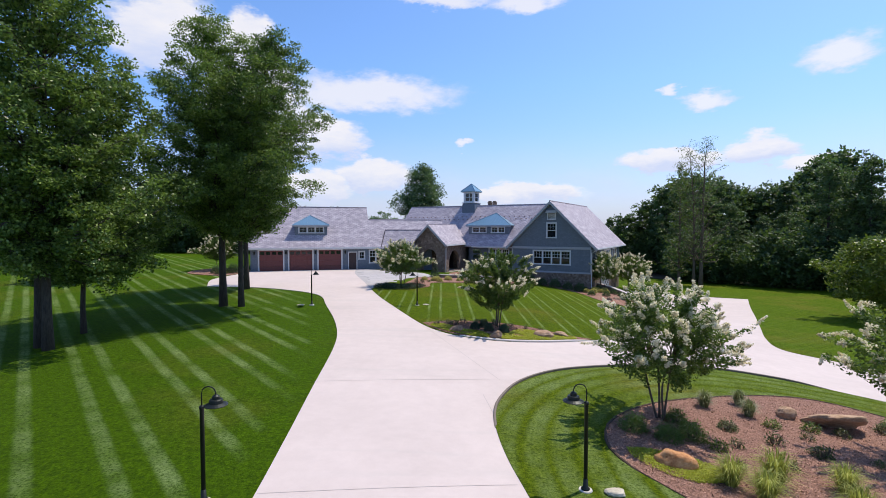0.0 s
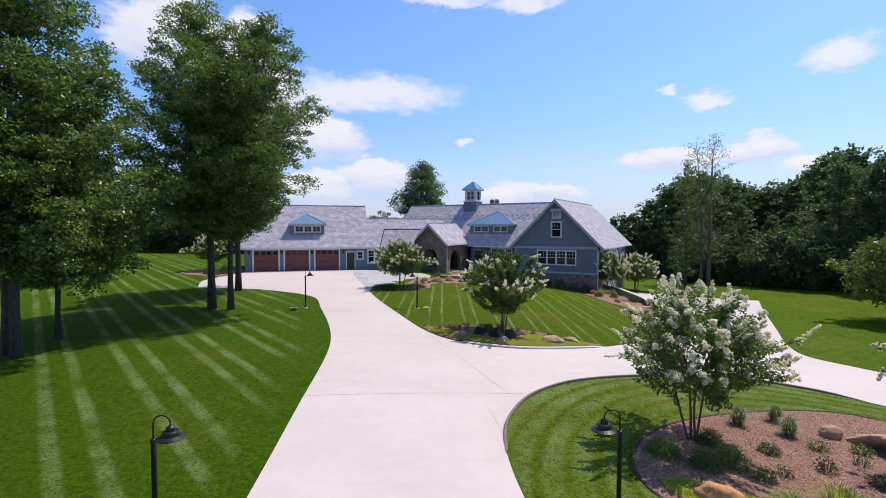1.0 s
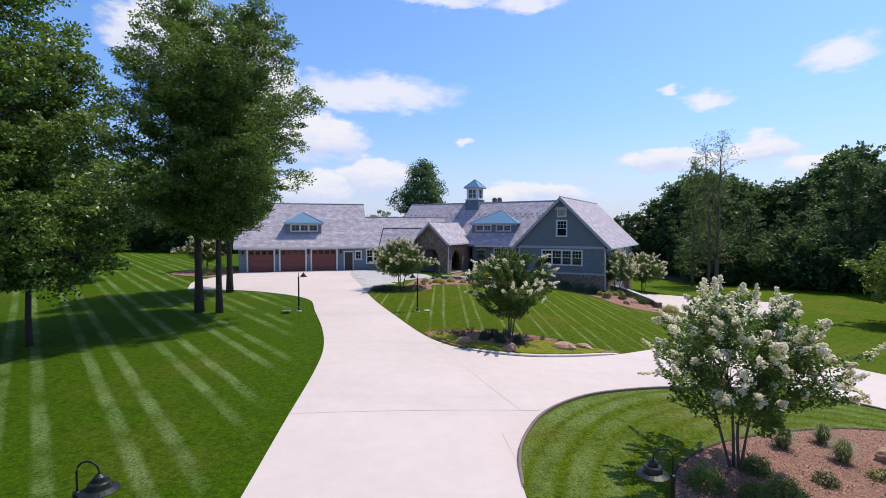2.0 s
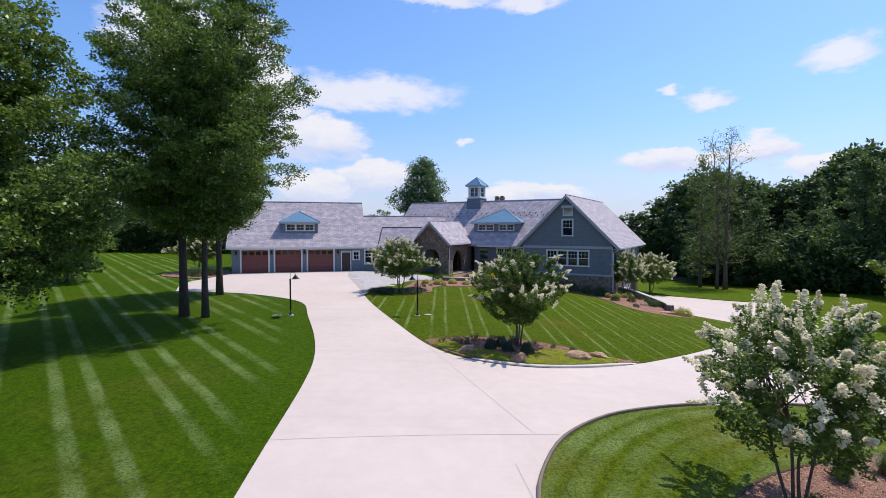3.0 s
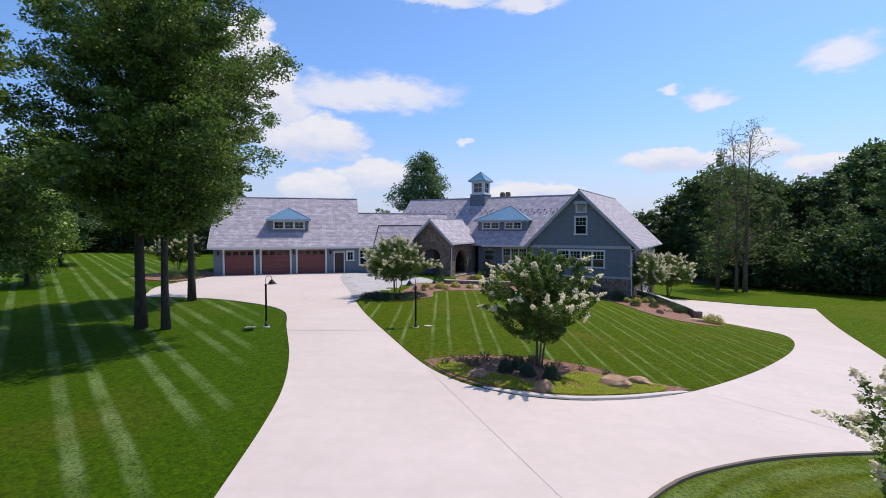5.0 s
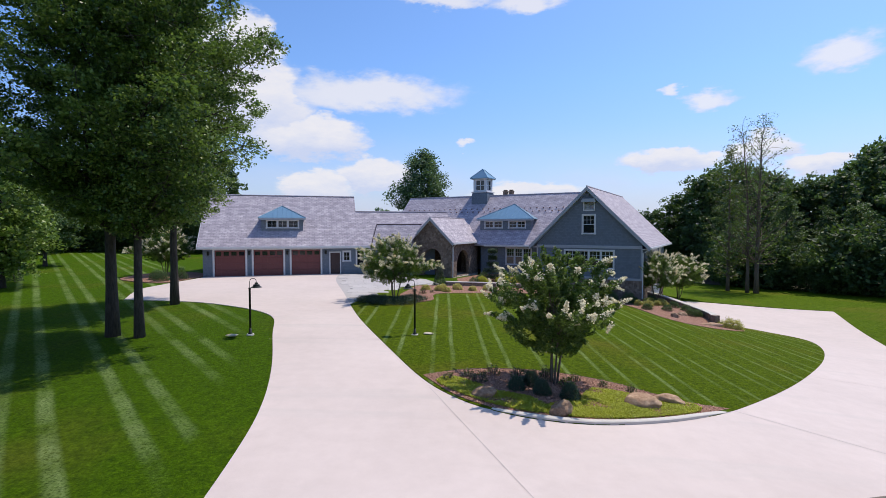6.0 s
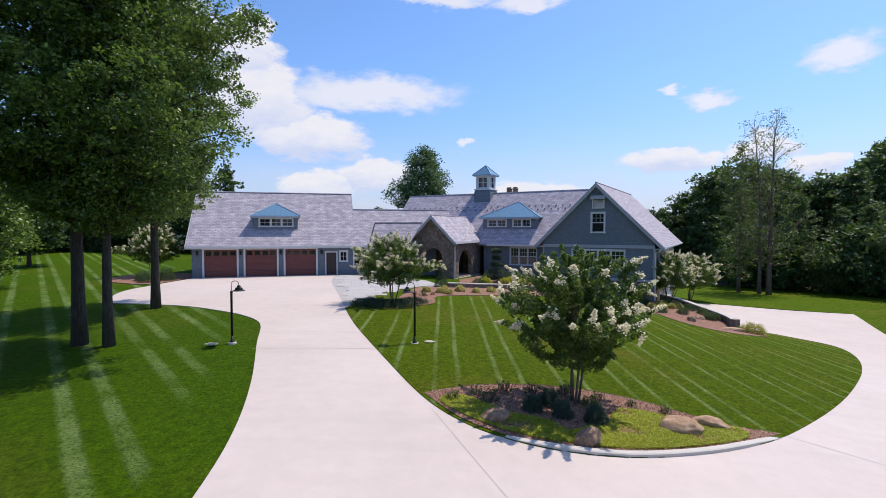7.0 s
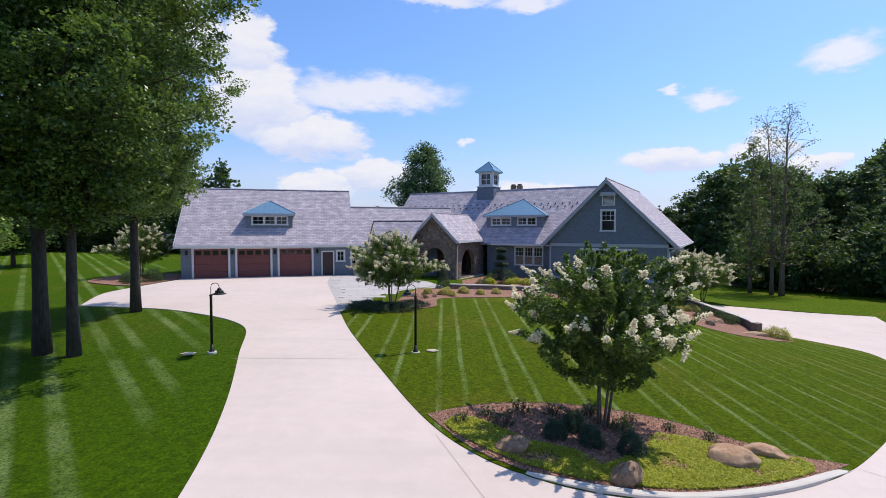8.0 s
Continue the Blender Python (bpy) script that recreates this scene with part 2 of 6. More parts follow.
def siding_material(name, colour, course=0.14):
    """Shingle or board siding: fine courses with uneven shading from board to board."""
    mat, nt, b, N, L = shader(name)
    uv = N("ShaderNodeUVMap").outputs[0]
    br = N("ShaderNodeTexBrick")
    br.inputs["Color1"].default_value = (*[c * 0.85 for c in colour], 1)
    br.inputs["Color2"].default_value = (*[c * 1.15 for c in colour], 1)
    br.inputs["Mortar"].default_value = (*[c * 0.6 for c in colour], 1)
    br.inputs["Scale"].default_value, br.inputs["Mortar Size"].default_value, br.inputs["Brick Width"].default_value, br.inputs["Row Height"].default_value = 1.0, 0.006, 0.16, course
    L(uv, br.inputs["Vector"])
    n = noise_node(nt, uv, 1.2, 4.0)
    L(mixc(nt, 0.25, br.outputs["Color"], mixc(nt, n, tuple(c * 0.75 for c in colour), tuple(c * 1.25 for c in colour))), b.inputs["Base Color"])
    b.inputs["Roughness"].default_value = 0.7
    bump(nt, br.outputs["Fac"], b, -0.4, 0.01)
    return mat


def stone_material(name, stops, scale, joint=(0.30, 0.27, 0.23)):
    mat, nt, b, N, L = shader(name)
    co = coords(nt)
    v = N("ShaderNodeTexVoronoi")
    v.feature = "F1"
    v.inputs["Scale"].default_value = scale
    L(co, v.inputs["Vector"])
    e = N("ShaderNodeTexVoronoi")
    e.feature = "DISTANCE_TO_EDGE"
    e.inputs["Scale"].default_value = scale
    L(co, e.inputs["Vector"])
    sep = N("ShaderNodeSeparateColor")
    L(v.outputs["Color"], sep.inputs[0])
    col = ramp(nt, sep.outputs[0], stops)
    col = mixc(nt, 0.35, col, mixc(nt, noise_node(nt, co, 25.0), stops[0][1], stops[-1][1]))
    edge = mth(nt, "MULTIPLY", e.outputs["Distance"], 14.0, clamp=True)
    L(mixc(nt, edge, joint, col), b.inputs["Base Color"])
    b.inputs["Roughness"].default_value = 0.9
    bump(nt, edge, b, 0.8, 0.03)
    return mat


def concrete_material():
    mat, nt, b, N, L = shader("pale broom-finished concrete")
    geo = N("ShaderNodeNewGeometry").outputs["Position"]
    n1, n2, n3 = noise_node(nt, geo, 0.22, 4.0), noise_node(nt, geo, 2.0, 5.0, 0.65), noise_node(nt, geo, 60.0, 3.0)
    col = ramp(nt, n1, [(0.3, (0.478, 0.396, 0.364)), (0.7, (0.562, 0.470, 0.434))])
    col = mixc(nt, 0.25, col, ramp(nt, n2, [(0.3, (0.445, 0.385, 0.36)), (0.7, (0.64, 0.565, 0.535))]))
    st = N("ShaderNodeMapping")
    st.inputs["Rotation"].default_value, st.inputs["Scale"].default_value = (0, 0, radians(-12)), (0.08, 0.9, 1)
    L(geo, st.inputs[0])
    stain = mth(nt, "MULTIPLY", mth(nt, "SUBTRACT", noise_node(nt, st.outputs[0], 1.0, 5.0), 0.56, clamp=True), 2.2, clamp=True)
    col = mixc(nt, stain, col, (0.40, 0.375, 0.35))
    L(mixc(nt, 0.12, col, mixc(nt, n3, (0.3, 0.28, 0.26), (0.75, 0.72, 0.68))), b.inputs["Base Color"])
    b.inputs["Roughness"].default_value = 0.8
    bump(nt, n3, b, 0.25, 0.004)
    return mat


def mulch_material():
    mat, nt, b, N, L = shader("red-brown shredded mulch")
    geo = N("ShaderNodeNewGeometry").outputs["Position"]
    n, m_ = noise_node(nt, geo, 22.0, 6.0, 0.8), noise_node(nt, geo, 1.2, 4.0)
    v = N("ShaderNodeTexVoronoi")
    v.inputs["Scale"].default_value = 17.0
    L(geo, v.inputs["Vector"])
    col = ramp(nt, n, [(0.3, (0.06, 0.026, 0.018)), (0.5, (0.34, 0.16, 0.10)), (0.7, (0.64, 0.36, 0.26))])
    sep = N("ShaderNodeSeparateColor")
    L(v.outputs["Color"], sep.inputs[0])
    col = mixc(nt, 0.45, col, ramp(nt, sep.outputs[0], [(0.1, (0.10, 0.05, 0.036)), (0.9, (0.46, 0.27, 0.20))]))
    L(mixc(nt, mth(nt, "MULTIPLY", m_, 0.35), col, (0.25, 0.14, 0.105)), b.inputs["Base Color"])
    b.inputs["Roughness"].default_value = 0.95
    bump(nt, mth(nt, "ADD", n, v.outputs["Distance"]), b, 1.0, 0.06)
    return mat


def bark_material(name, dark, light):
    mat, nt, b, N, L = shader(name)
    mp = N("ShaderNodeMapping")
    mp.inputs["Scale"].default_value = (9, 9, 1.6)
    L(coords(nt), mp.inputs[0])
    n = noise_node(nt, mp.outputs[0], 1.6, 5.0, 0.7)
    L(ramp(nt, n, [(0.3, dark), (0.7, light)]), b.inputs["Base Color"])
    b.inputs["Roughness"].default_value = 0.95
    bump(nt, n, b, 0.9, 0.04)
    return mat


def glass_material():
    mat, nt, b, N, L = shader("dark window glass")
    b.inputs["Base Color"].default_value = (0.012, 0.015, 0.02, 1)
    b.inputs["Roughness"].default_value, b.inputs["Specular IOR Level"].default_value = 0.06, 0.6
    return mat


def rock_material(name, dark, mid, light):
    """Weathered stone: broad stains, pits and a rough grain."""
    mat, nt, b, N, L = shader(name)
    co = coords(nt)
    warp = N("ShaderNodeMapping")
    warp.inputs["Scale"].default_value = (1.0, 1.3, 2.6)
    L(co, warp.inputs[0])
    n1, n2, n3 = noise_node(nt, warp.outputs[0], 2.6, 6.0, 0.65), noise_node(nt, co, 11.0, 6.0, 0.7), noise_node(nt, co, 60.0, 4.0, 0.7)
    col = ramp(nt, n1, [(0.32, dark), (0.5, mid), (0.68, light)])
    col = mixc(nt, 0.4, col, ramp(nt, n2, [(0.35, dark), (0.65, light)]))
    L(mixc(nt, mth(nt, "MULTIPLY", mth(nt, "SUBTRACT", 0.42, n3, clamp=True), 3.0, clamp=True), col, tuple(c * 0.6 for c in dark)), b.inputs["Base Color"])
    b.inputs["Roughness"].default_value = 0.92
    b.inputs["Specular IOR Level"].default_value = 0.25
    bump(nt, mth(nt, "ADD", mth(nt, "MULTIPLY", n2, 2.0), n3), b, 0.6, 0.03)
    return mat


CONCRETE, MULCH, GLASS, SHINGLE = concrete_material(), mulch_material(), glass_material(), shingle_material()
KERB = plain("weathered kerb concrete", (0.50, 0.47, 0.43), 0.85, vary=0.18)
EDGING = plain("damp brown soil edge", (0.06, 0.04, 0.028), 0.95, vary=0.3)
KERBDARK = plain("weathered brown-grey kerb face", (0.17, 0.14, 0.115), 0.9, vary=0.3)
JOINT = plain("grey joint sealant", (0.42, 0.375, 0.355), 0.9)
SIDING = siding_material("blue-grey cedar siding", (0.13, 0.163, 0.208))
TRIM = plain("warm white painted trim", (0.60, 0.615, 0.645), 0.55, vary=0.05)
GREYTRIM = plain("grey painted trim", (0.33, 0.36, 0.41), 0.55, vary=0.06)
STONE = stone_material("tan and brown fieldstone", [(0.0, (0.075, 0.05, 0.04)), (0.5, (0.18, 0.125, 0.095)), (1.0, (0.33, 0.26, 0.21))], 5.2, joint=(0.17, 0.145, 0.125))
DOORRED = plain("oxblood painted garage door", (0.155, 0.05, 0.05), 0.5, vary=0.1)
DOORDARK = plain("dark brown entry door", (0.05, 0.03, 0.03), 0.5)
METALBLUE = plain("blue-grey standing seam metal", (0.17, 0.30, 0.40), 0.35, 0.5, vary=0.1)
LAMPMETAL = plain("aged bronze black metal", (0.022, 0.026, 0.024), 0.45, 0.6, vary=0.2)
ROCK = rock_material("weathered sandstone", (0.27, 0.155, 0.09), (0.44, 0.285, 0.18), (0.58, 0.42, 0.29))
FLATSTONE = rock_material("pale flat limestone", (0.40, 0.34, 0.25), (0.56, 0.50, 0.38), (0.66, 0.60, 0.48))
ROCKRED = rock_material("rust-stained sandstone", (0.30, 0.115, 0.045), (0.54, 0.25, 0.095), (0.66, 0.40, 0.21))
ROCKDARK = rock_material("brown boulder", (0.12, 0.07, 0.045), (0.30, 0.19, 0.12), (0.48, 0.35, 0.24))
BARK = bark_material("grey-brown ridged bark", (0.022, 0.018, 0.015), (0.08, 0.066, 0.055))
BARKPALE = bark_material("smooth tan bark", (0.05, 0.036, 0.027), (0.19, 0.145, 0.11))
LEAF = leaf_material("broad green leaves", (0.03, 0.075, 0.02), (0.24, 0.35, 0.075), 0.42, 0.42)
LEAFCRAPE = leaf_material("small dark crape myrtle leaves", (0.026, 0.066, 0.014), (0.15, 0.235, 0.05), 0.45, 0.5, (0.18, 0.27, 0.03))
LEAFDARK = leaf_material("deep green leaves", (0.02, 0.052, 0.018), (0.078, 0.138, 0.045), 0.35, 0.6)
LEAFBOX = leaf_material("dark blue-green boxwood leaves", (0.02, 0.05, 0.034), (0.085, 0.14, 0.095), 0.3, 0.6)
LEAFYEL = leaf_material("yellow-green leaves", (0.06, 0.10, 0.012), (0.19, 0.24, 0.03))
LEAFFAR = leaf_material("distant woodland leaves", (0.014, 0.038, 0.016), (0.10, 0.17, 0.06), 0.35, 0.6)
# paler, bluish green: the air haze over distant trees is put into the leaf colour
LEAFHAZE = leaf_material("far leaves with haze in their colour", (0.05, 0.10, 0.055), (0.15, 0.24, 0.12), 0.4, 0.6)
COPPER = plain("brown copper", (0.16, 0.075, 0.05), 0.5, 0.6, vary=0.2)
LEAFLIME = leaf_material("lime green groundcover leaves", (0.22, 0.27, 0.015), (0.52, 0.54, 0.055), 0.45, 0.6, (0.56, 0.58, 0.06))
NEEDLE = leaf_material("dark conifer needles", (0.010, 0.028, 0.014), (0.035, 0.07, 0.03), 0.15)
BLOSSOM = leaf_material("creamy white blossom", (0.70, 0.64, 0.46), (0.90, 0.86, 0.70), 0.5, 0.8, (0.88, 0.83, 0.62))
CHIP = leaf_material("loose bark chips", (0.09, 0.04, 0.026), (0.52, 0.30, 0.21), 0.0, 0.9)
CUSHION = leaf_material("pale yellow-green clipped leaves", (0.30, 0.29, 0.06), (0.62, 0.58, 0.20), 0.45, 0.7, (0.5, 0.48, 0.12))
GRASSY = leaf_material("yellow-green ornamental grass blades", (0.16, 0.20, 0.03), (0.50, 0.54, 0.14), 0.5, 0.6, (0.5, 0.52, 0.1))
STRAW = leaf_material("pale ornamental grass blades", (0.10, 0.13, 0.035), (0.36, 0.36, 0.18))
LITTER = plain("dark woodland leaf litter", (0.035, 0.028, 0.014), 0.95, vary=0.5, scale=0.8, grain=6.0, relief=0.6)
DRYLEAF = leaf_material("brown dry shrub leaves", (0.05, 0.035, 0.02), (0.13, 0.13, 0.05))

# ---------------------------------------------------------------- mesh tools


def mesh_from(name, verts, faces, mat=None):
    me = bpy.data.meshes.new(name)
    me.from_pydata(verts, [], faces)
    if mat:
        me.materials.append(mat)
    return me


def part(name, bm, material, parent=None, label="", smooth=False):
    """Links a bmesh (or a mesh) as one object under a thing or a part."""
    if isinstance(bm, bmesh.types.BMesh):
        me = bpy.data.meshes.new(name)
        bm.to_mesh(me)
        bm.free()
        me.materials.append(material)
    else:
        me = bm
        if material and not me.materials:
            me.materials.append(material)
    if smooth:
        me.polygons.foreach_set("use_smooth", [True] * len(me.polygons))
    ob = new(name, me)
    if parent:
        ob.parent = parent
    if label:
        tagged(ob, label)
    return ob


def box(bm, lo, hi, bevel=0.0, m=None):
    """A box from corner to corner, its edges bevelled."""
    lo, hi = Vector(lo), Vector(hi)
    r = bmesh.ops.create_cube(bm, size=1.0)
    vs = r["verts"]
    for v in vs:
        v.co = Vector((lo[k] + (v.co[k] + 0.5) * (hi[k] - lo[k]) for k in range(3)))
    if bevel:
        es = list({e for v in vs for e in v.link_edges})
        r = bmesh.ops.bevel(bm, geom=es, offset=bevel, segments=1, affect="EDGES")
        vs = list({v for f in r["faces"] for v in f.verts} | {v for v in vs if v.is_valid})
    if m is not None:
        for v in vs:
            v.co = m @ v.co
    return vs


def prism(bm, outline, lo, hi, axes=(0, 2, 1)):
    """Extrudes a closed outline of (a, b) between lo and hi; axes name where a, b and the depth go."""
    a, b, c = axes

    def at(p, d):
        q = [0, 0, 0]
        q[a], q[b], q[c] = p[0], p[1], d
        return q
    front, back = [bm.verts.new(at(p, lo)) for p in outline], [bm.verts.new(at(p, hi)) for p in outline]
    n = len(outline)
    bm.faces.new(front)
    bm.faces.new(back[::-1])
    for k in range(n):
        bm.faces.new((front[k], back[k], back[(k + 1) % n], front[(k + 1) % n]))
    bmesh.ops.recalc_face_normals(bm, faces=bm.faces)


def lathe(bm, profile, sides=16, centre=(0, 0, 0)):
    c = Vector(centre)
    rings = [[bm.verts.new(c + Vector((r * math.cos(k * math.tau / sides), r * math.sin(k * math.tau / sides), z))) for k in range(sides)] for r, z in profile]
    for p, q in zip(rings, rings[1:]):
        for k in range(sides):
            bm.faces.new((p[k], p[(k + 1) % sides], q[(k + 1) % sides], q[k]))
    bm.faces.new(rings[0][::-1])
    bm.faces.new(rings[-1])


def tube(bm, points, radii, sides=8):
    """A round bar along points."""
    pts = [Vector(p) for p in points]
    rings = []
    for k, p in enumerate(pts):
        d = (pts[min(k + 1, len(pts) - 1)] - pts[max(k - 1, 0)]).normalized()
        a = d.orthogonal().normalized() if abs(d.z) > 0.98 else d.cross(Vector((0, 0, 1))).normalized()
        b = d.cross(a)
        r = radii[k] if isinstance(radii, (list, tuple)) else radii
        rings.append([bm.verts.new(p + (a * math.cos(j * math.tau / sides) + b * math.sin(j * math.tau / sides)) * r) for j in range(sides)])
    for p, q in zip(rings, rings[1:]):
        for j in range(sides):
            bm.faces.new((p[j], p[(j + 1) % sides], q[(j + 1) % sides], q[j]))
    bm.faces.new(rings[0][::-1])
    bm.faces.new(rings[-1])


def spline(pts, step=0.4, closed=False):
    """A smooth curve through plan points."""
    P = [Vector(p) for p in pts]
    n = len(P)
    out = []
    for k in range(n if closed else n - 1):
        a, b, c, d = (P[(k + j) % n] if closed else P[min(max(k + j, 0), n - 1)] for j in (-1, 0, 1, 2))
        m = max(2, int((c - b).length / step))
        for j in range(m):
            t = j / m
            out.append(0.5 * ((2 * b) + (c - a) * t + (2 * a - 5 * b + 4 * c - d) * t * t + (3 * b - a - 3 * c + d) * t ** 3))
    if not closed:
        out.append(P[-1])
    return out


# ---------------------------------------------------------------- the lie of the land
SLOPES = (-0.157, -3.005, 0.937, -3.851, -1.079, -0.46, 1.953, -0.101, 0.29, -1.261, 0.482, -0.617, 3.346, 0.295)


def land(x, y):
    """Height of the ground, which falls gently to the east."""
    X, Y = math.tanh((x - 5) / 35.0), math.tanh((y - 35) / 45.0)
    dip = 0.5 * math.exp(-((x - 24) ** 2 + (y - 51) ** 2) / 64.0)
    return sum(c * b for c, b in zip(SLOPES, (1, X, Y, X * X, X * Y, Y * Y, X ** 3, X * X * Y, X * Y * Y, Y ** 3, X * X * Y * Y, X ** 3 * Y, X ** 4, Y ** 4))) - dip


def sheet(name, outline, lift, mat, grid=0.8, skirt=0.12, holes=()):
    """A surface that follows the land within an outline, with an edge that goes down."""
    from_geo = outline
    xs, ys = [p[0] for p in from_geo], [p[1] for p in from_geo]
    verts = [Vector((p[0], p[1])) for p in from_geo]
    edges = [(k, (k + 1) % len(verts)) for k in range(len(verts))]
    loops = [from_geo]
    for h in holes:
        k0 = len(verts)
        verts += [Vector((p[0], p[1])) for p in h]
        edges += [(k0 + k, k0 + (k + 1) % len(h)) for k in range(len(h))]
        loops.append(h)

    def inside(x, y):
        odd = False
        for lp in loops:
            for (x0, y0), (x1, y1) in zip([p[:2] for p in lp], [p[:2] for p in lp[1:] + lp[:1]]):
                if (y0 > y) != (y1 > y) and x < (x1 - x0) * (y - y0) / (y1 - y0) + x0:
                    odd = not odd
        return odd
    x = math.floor(min(xs))
    while x < max(xs):
        y = math.floor(min(ys))
        while y < max(ys):
            if inside(x, y):
                verts.append(Vector((x + 0.01, y + 0.013)))
            y += grid
        x += grid
    v2, _, f2, *_ = delaunay_2d_cdt(verts, edges, [], 0, 1e-4)
    bm = bmesh.new()
    bv = [bm.verts.new((v.x, v.y, land(v.x, v.y) + (lift(v.x, v.y) if callable(lift) else lift))) for v in v2]
    for f in f2:
        c = sum((v2[k] for k in f), Vector((0, 0))) / len(f)
        if inside(c.x, c.y):
            bm.faces.new([bv[k] for k in f])
    for v in [v for v in bm.verts if not v.link_faces]:
        bm.verts.remove(v)
    bmesh.ops.recalc_face_normals(bm, faces=bm.faces)
    if sum(f.normal.z for f in bm.faces) < 0:
        bmesh.ops.reverse_faces(bm, faces=bm.faces)
    rim = [e for e in bm.edges if e.is_boundary]
    r = bmesh.ops.extrude_edge_only(bm, edges=rim)
    for v in [g for g in r["geom"] if isinstance(g, bmesh.types.BMVert)]:
        v.co.z -= skirt
    return part(name, bm, mat)


# ---------------------------------------------------------------- ground
LAWN_WEST = lawn_material("striped mown lawn", -50, 2.66, 0.98, 0.37, phase=-0.55, strength=0.66, tone=(0.88, 0.86, 0.52), headland=True)
LAWN_ISLAND = lawn_material("mown island lawn", 90, 2.08, 0.75, 0.16, phase=0.55, strength=0.72, tone=(1.32, 0.97, 0.8))
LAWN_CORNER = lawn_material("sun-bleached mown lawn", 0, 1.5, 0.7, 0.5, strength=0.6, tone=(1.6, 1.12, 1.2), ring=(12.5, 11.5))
LAWN_PLAIN = lawn_material("plain mown lawn", 35, 1.7, 0.8, 0.3, strength=0.08, tone=(1.35, 1.08, 0.9))


def ground_sheet():
    def steps(lo, hi, fine):
        a = list(np.arange(lo, hi + 0.01, fine))
        g = fine
        while a[-1] < 1800:
            g *= 1.35
            a.append(a[-1] + g)
        g = fine
        while a[0] > -1800:
            g *= 1.35
            a.insert(0, a[0] - g)
        return a
    xs, ys = steps(-50, 60, 1.0), steps(-12, 90, 1.0)
    verts = [(x, y, land(x, y)) for y in ys for x in xs]
    n = len(xs)
    faces = [(j * n + i, j * n + i + 1, j * n + n + i + 1, j * n + n + i) for j in range(len(ys) - 1) for i in range(n - 1)]
    ob = part("ground", mesh_from("ground", verts, faces, LAWN_WEST), None, smooth=True)
    return tagged(ob, "wide mown lawn with pale mower stripes, falling gently away", "lawn", kind="structure")


ground_sheet()

EDGE_WEST = [(-3.6, -14.0), (-3.65, -5.0), (-3.72, 0.0), (-3.84, 5.0), (-4.05, 9.8), (-4.32, 13.4), (-4.66, 17.4), (-5.07, 22.6), (-5.55, 25.8), (-6.52, 29.4), (-8.02, 33.8), (-9.2, 37.3), (-10.7, 39.2), (-12.8, 40.7), (-15.2, 42.0), (-18.0, 42.8), (-20.8, 43.4)]
EDGE_APRON = [(-20.8, 43.4), (-22.4, 47.5), (-22.2, 50.5), (-21.6, 54.0), (-21.5, 55.3)]
EDGE_PAVERS = [(-10.2, 58.3), (-9.4, 53.0), (-7.2, 45.5), (-6.0, 41.3)]
EDGE_ISLAND = [(-6.0, 41.3), (-4.7, 37.2), (-2.7, 32.0), (-1.2, 28.4), (-0.1, 26.7), (1.0, 25.8), (2.2, 25.35), (3.6, 25.25), (5.2, 25.6), (6.8, 26.25), (8.7, 27.4), (11.9, 30.0), (15.1, 33.0), (18.7, 36.8), (21.4, 40.3), (23.2, 43.6), (23.4, 45.8), (22.2, 48.4)]
EDGE_COURT = [(22.2, 48.4), (21.0, 52.5), (20.0, 56.5), (21.5, 60.5), (26.7, 62.3), (32.7, 60.6), (37.0, 59.2)]
EDGE_EAST = [(37.0, 59.2), (33.4, 53.0), (29.4, 45.8), (25.2, 38.6), (22.4, 33.7), (21.2, 30.4), (22.6, 28.4), (25.0, 26.0), (30.0, 21.0), (38.0, 13.0)]
EDGE_BED = [(33.0, 9.0), (25.0, 15.5), (19.5, 20.2), (17.8, 21.5), (16.0, 22.7), (13.5, 23.4), (11.4, 23.1), (8.8, 22.4), (6.7, 21.6), (4.7, 20.5), (3.0, 18.8), (2.0, 16.8), (1.65, 15.3), (1.6, 14.0), (1.7, 12.4), (1.95, 10.6), (2.6, 6.0), (2.9, 0.0), (3.0, -14.0)]


def concrete_drive():
    outline = spline(EDGE_WEST)[:-1] + spline(EDGE_APRON)[:-1] + [Vector((-21.5, 55.3)), Vector((-15.0, 57.0))] + spline(EDGE_PAVERS)[:-1] + spline(EDGE_ISLAND)[:-1] + spline(EDGE_COURT)[:-1] + spline(EDGE_EAST) + spline(EDGE_BED)
    ob = sheet("driveway", outline, 0.035, CONCRETE, 0.9)
    tagged(ob, "wide pale concrete driveway winding up to the house", "driveway", kind="structure")
    joints = [((-0.9, 27.5), (2.25, 18.9)), ((-4.75, 18.1), (2.9, 19.0)), ((-4.05, 10.55), (1.75, 11.2)), ((-7.9, 33.0), (-3.2, 33.2)), ((-10.3, 39.0), (-5.4, 39.6)),
              ((8.6, 27.3), (13.2, 23.5)), ((1.7, 14.9), (1.45, 17.2)), ((15.1, 33.0), (21.6, 31.5))]
    for a, b in joints:
        a, b = Vector(a), Vector(b)
        d = (b - a).normalized()
        n, w = Vector((-d.y, d.x)), 0.011
        bm = bmesh.new()
        rows = []
        for k in range(13):
            p = a.lerp(b, k / 12)
            rows.append([bm.verts.new((*(p + n * s), land(p.x, p.y) + 0.0395)) for s in (-w, w)])
        for p, q in zip(rows, rows[1:]):
            bm.faces.new((p[0], q[0], q[1], p[1]))
        part("joint", bm, JOINT, ob, "dark sealed joint in the concrete")
    return ob


concrete_drive()


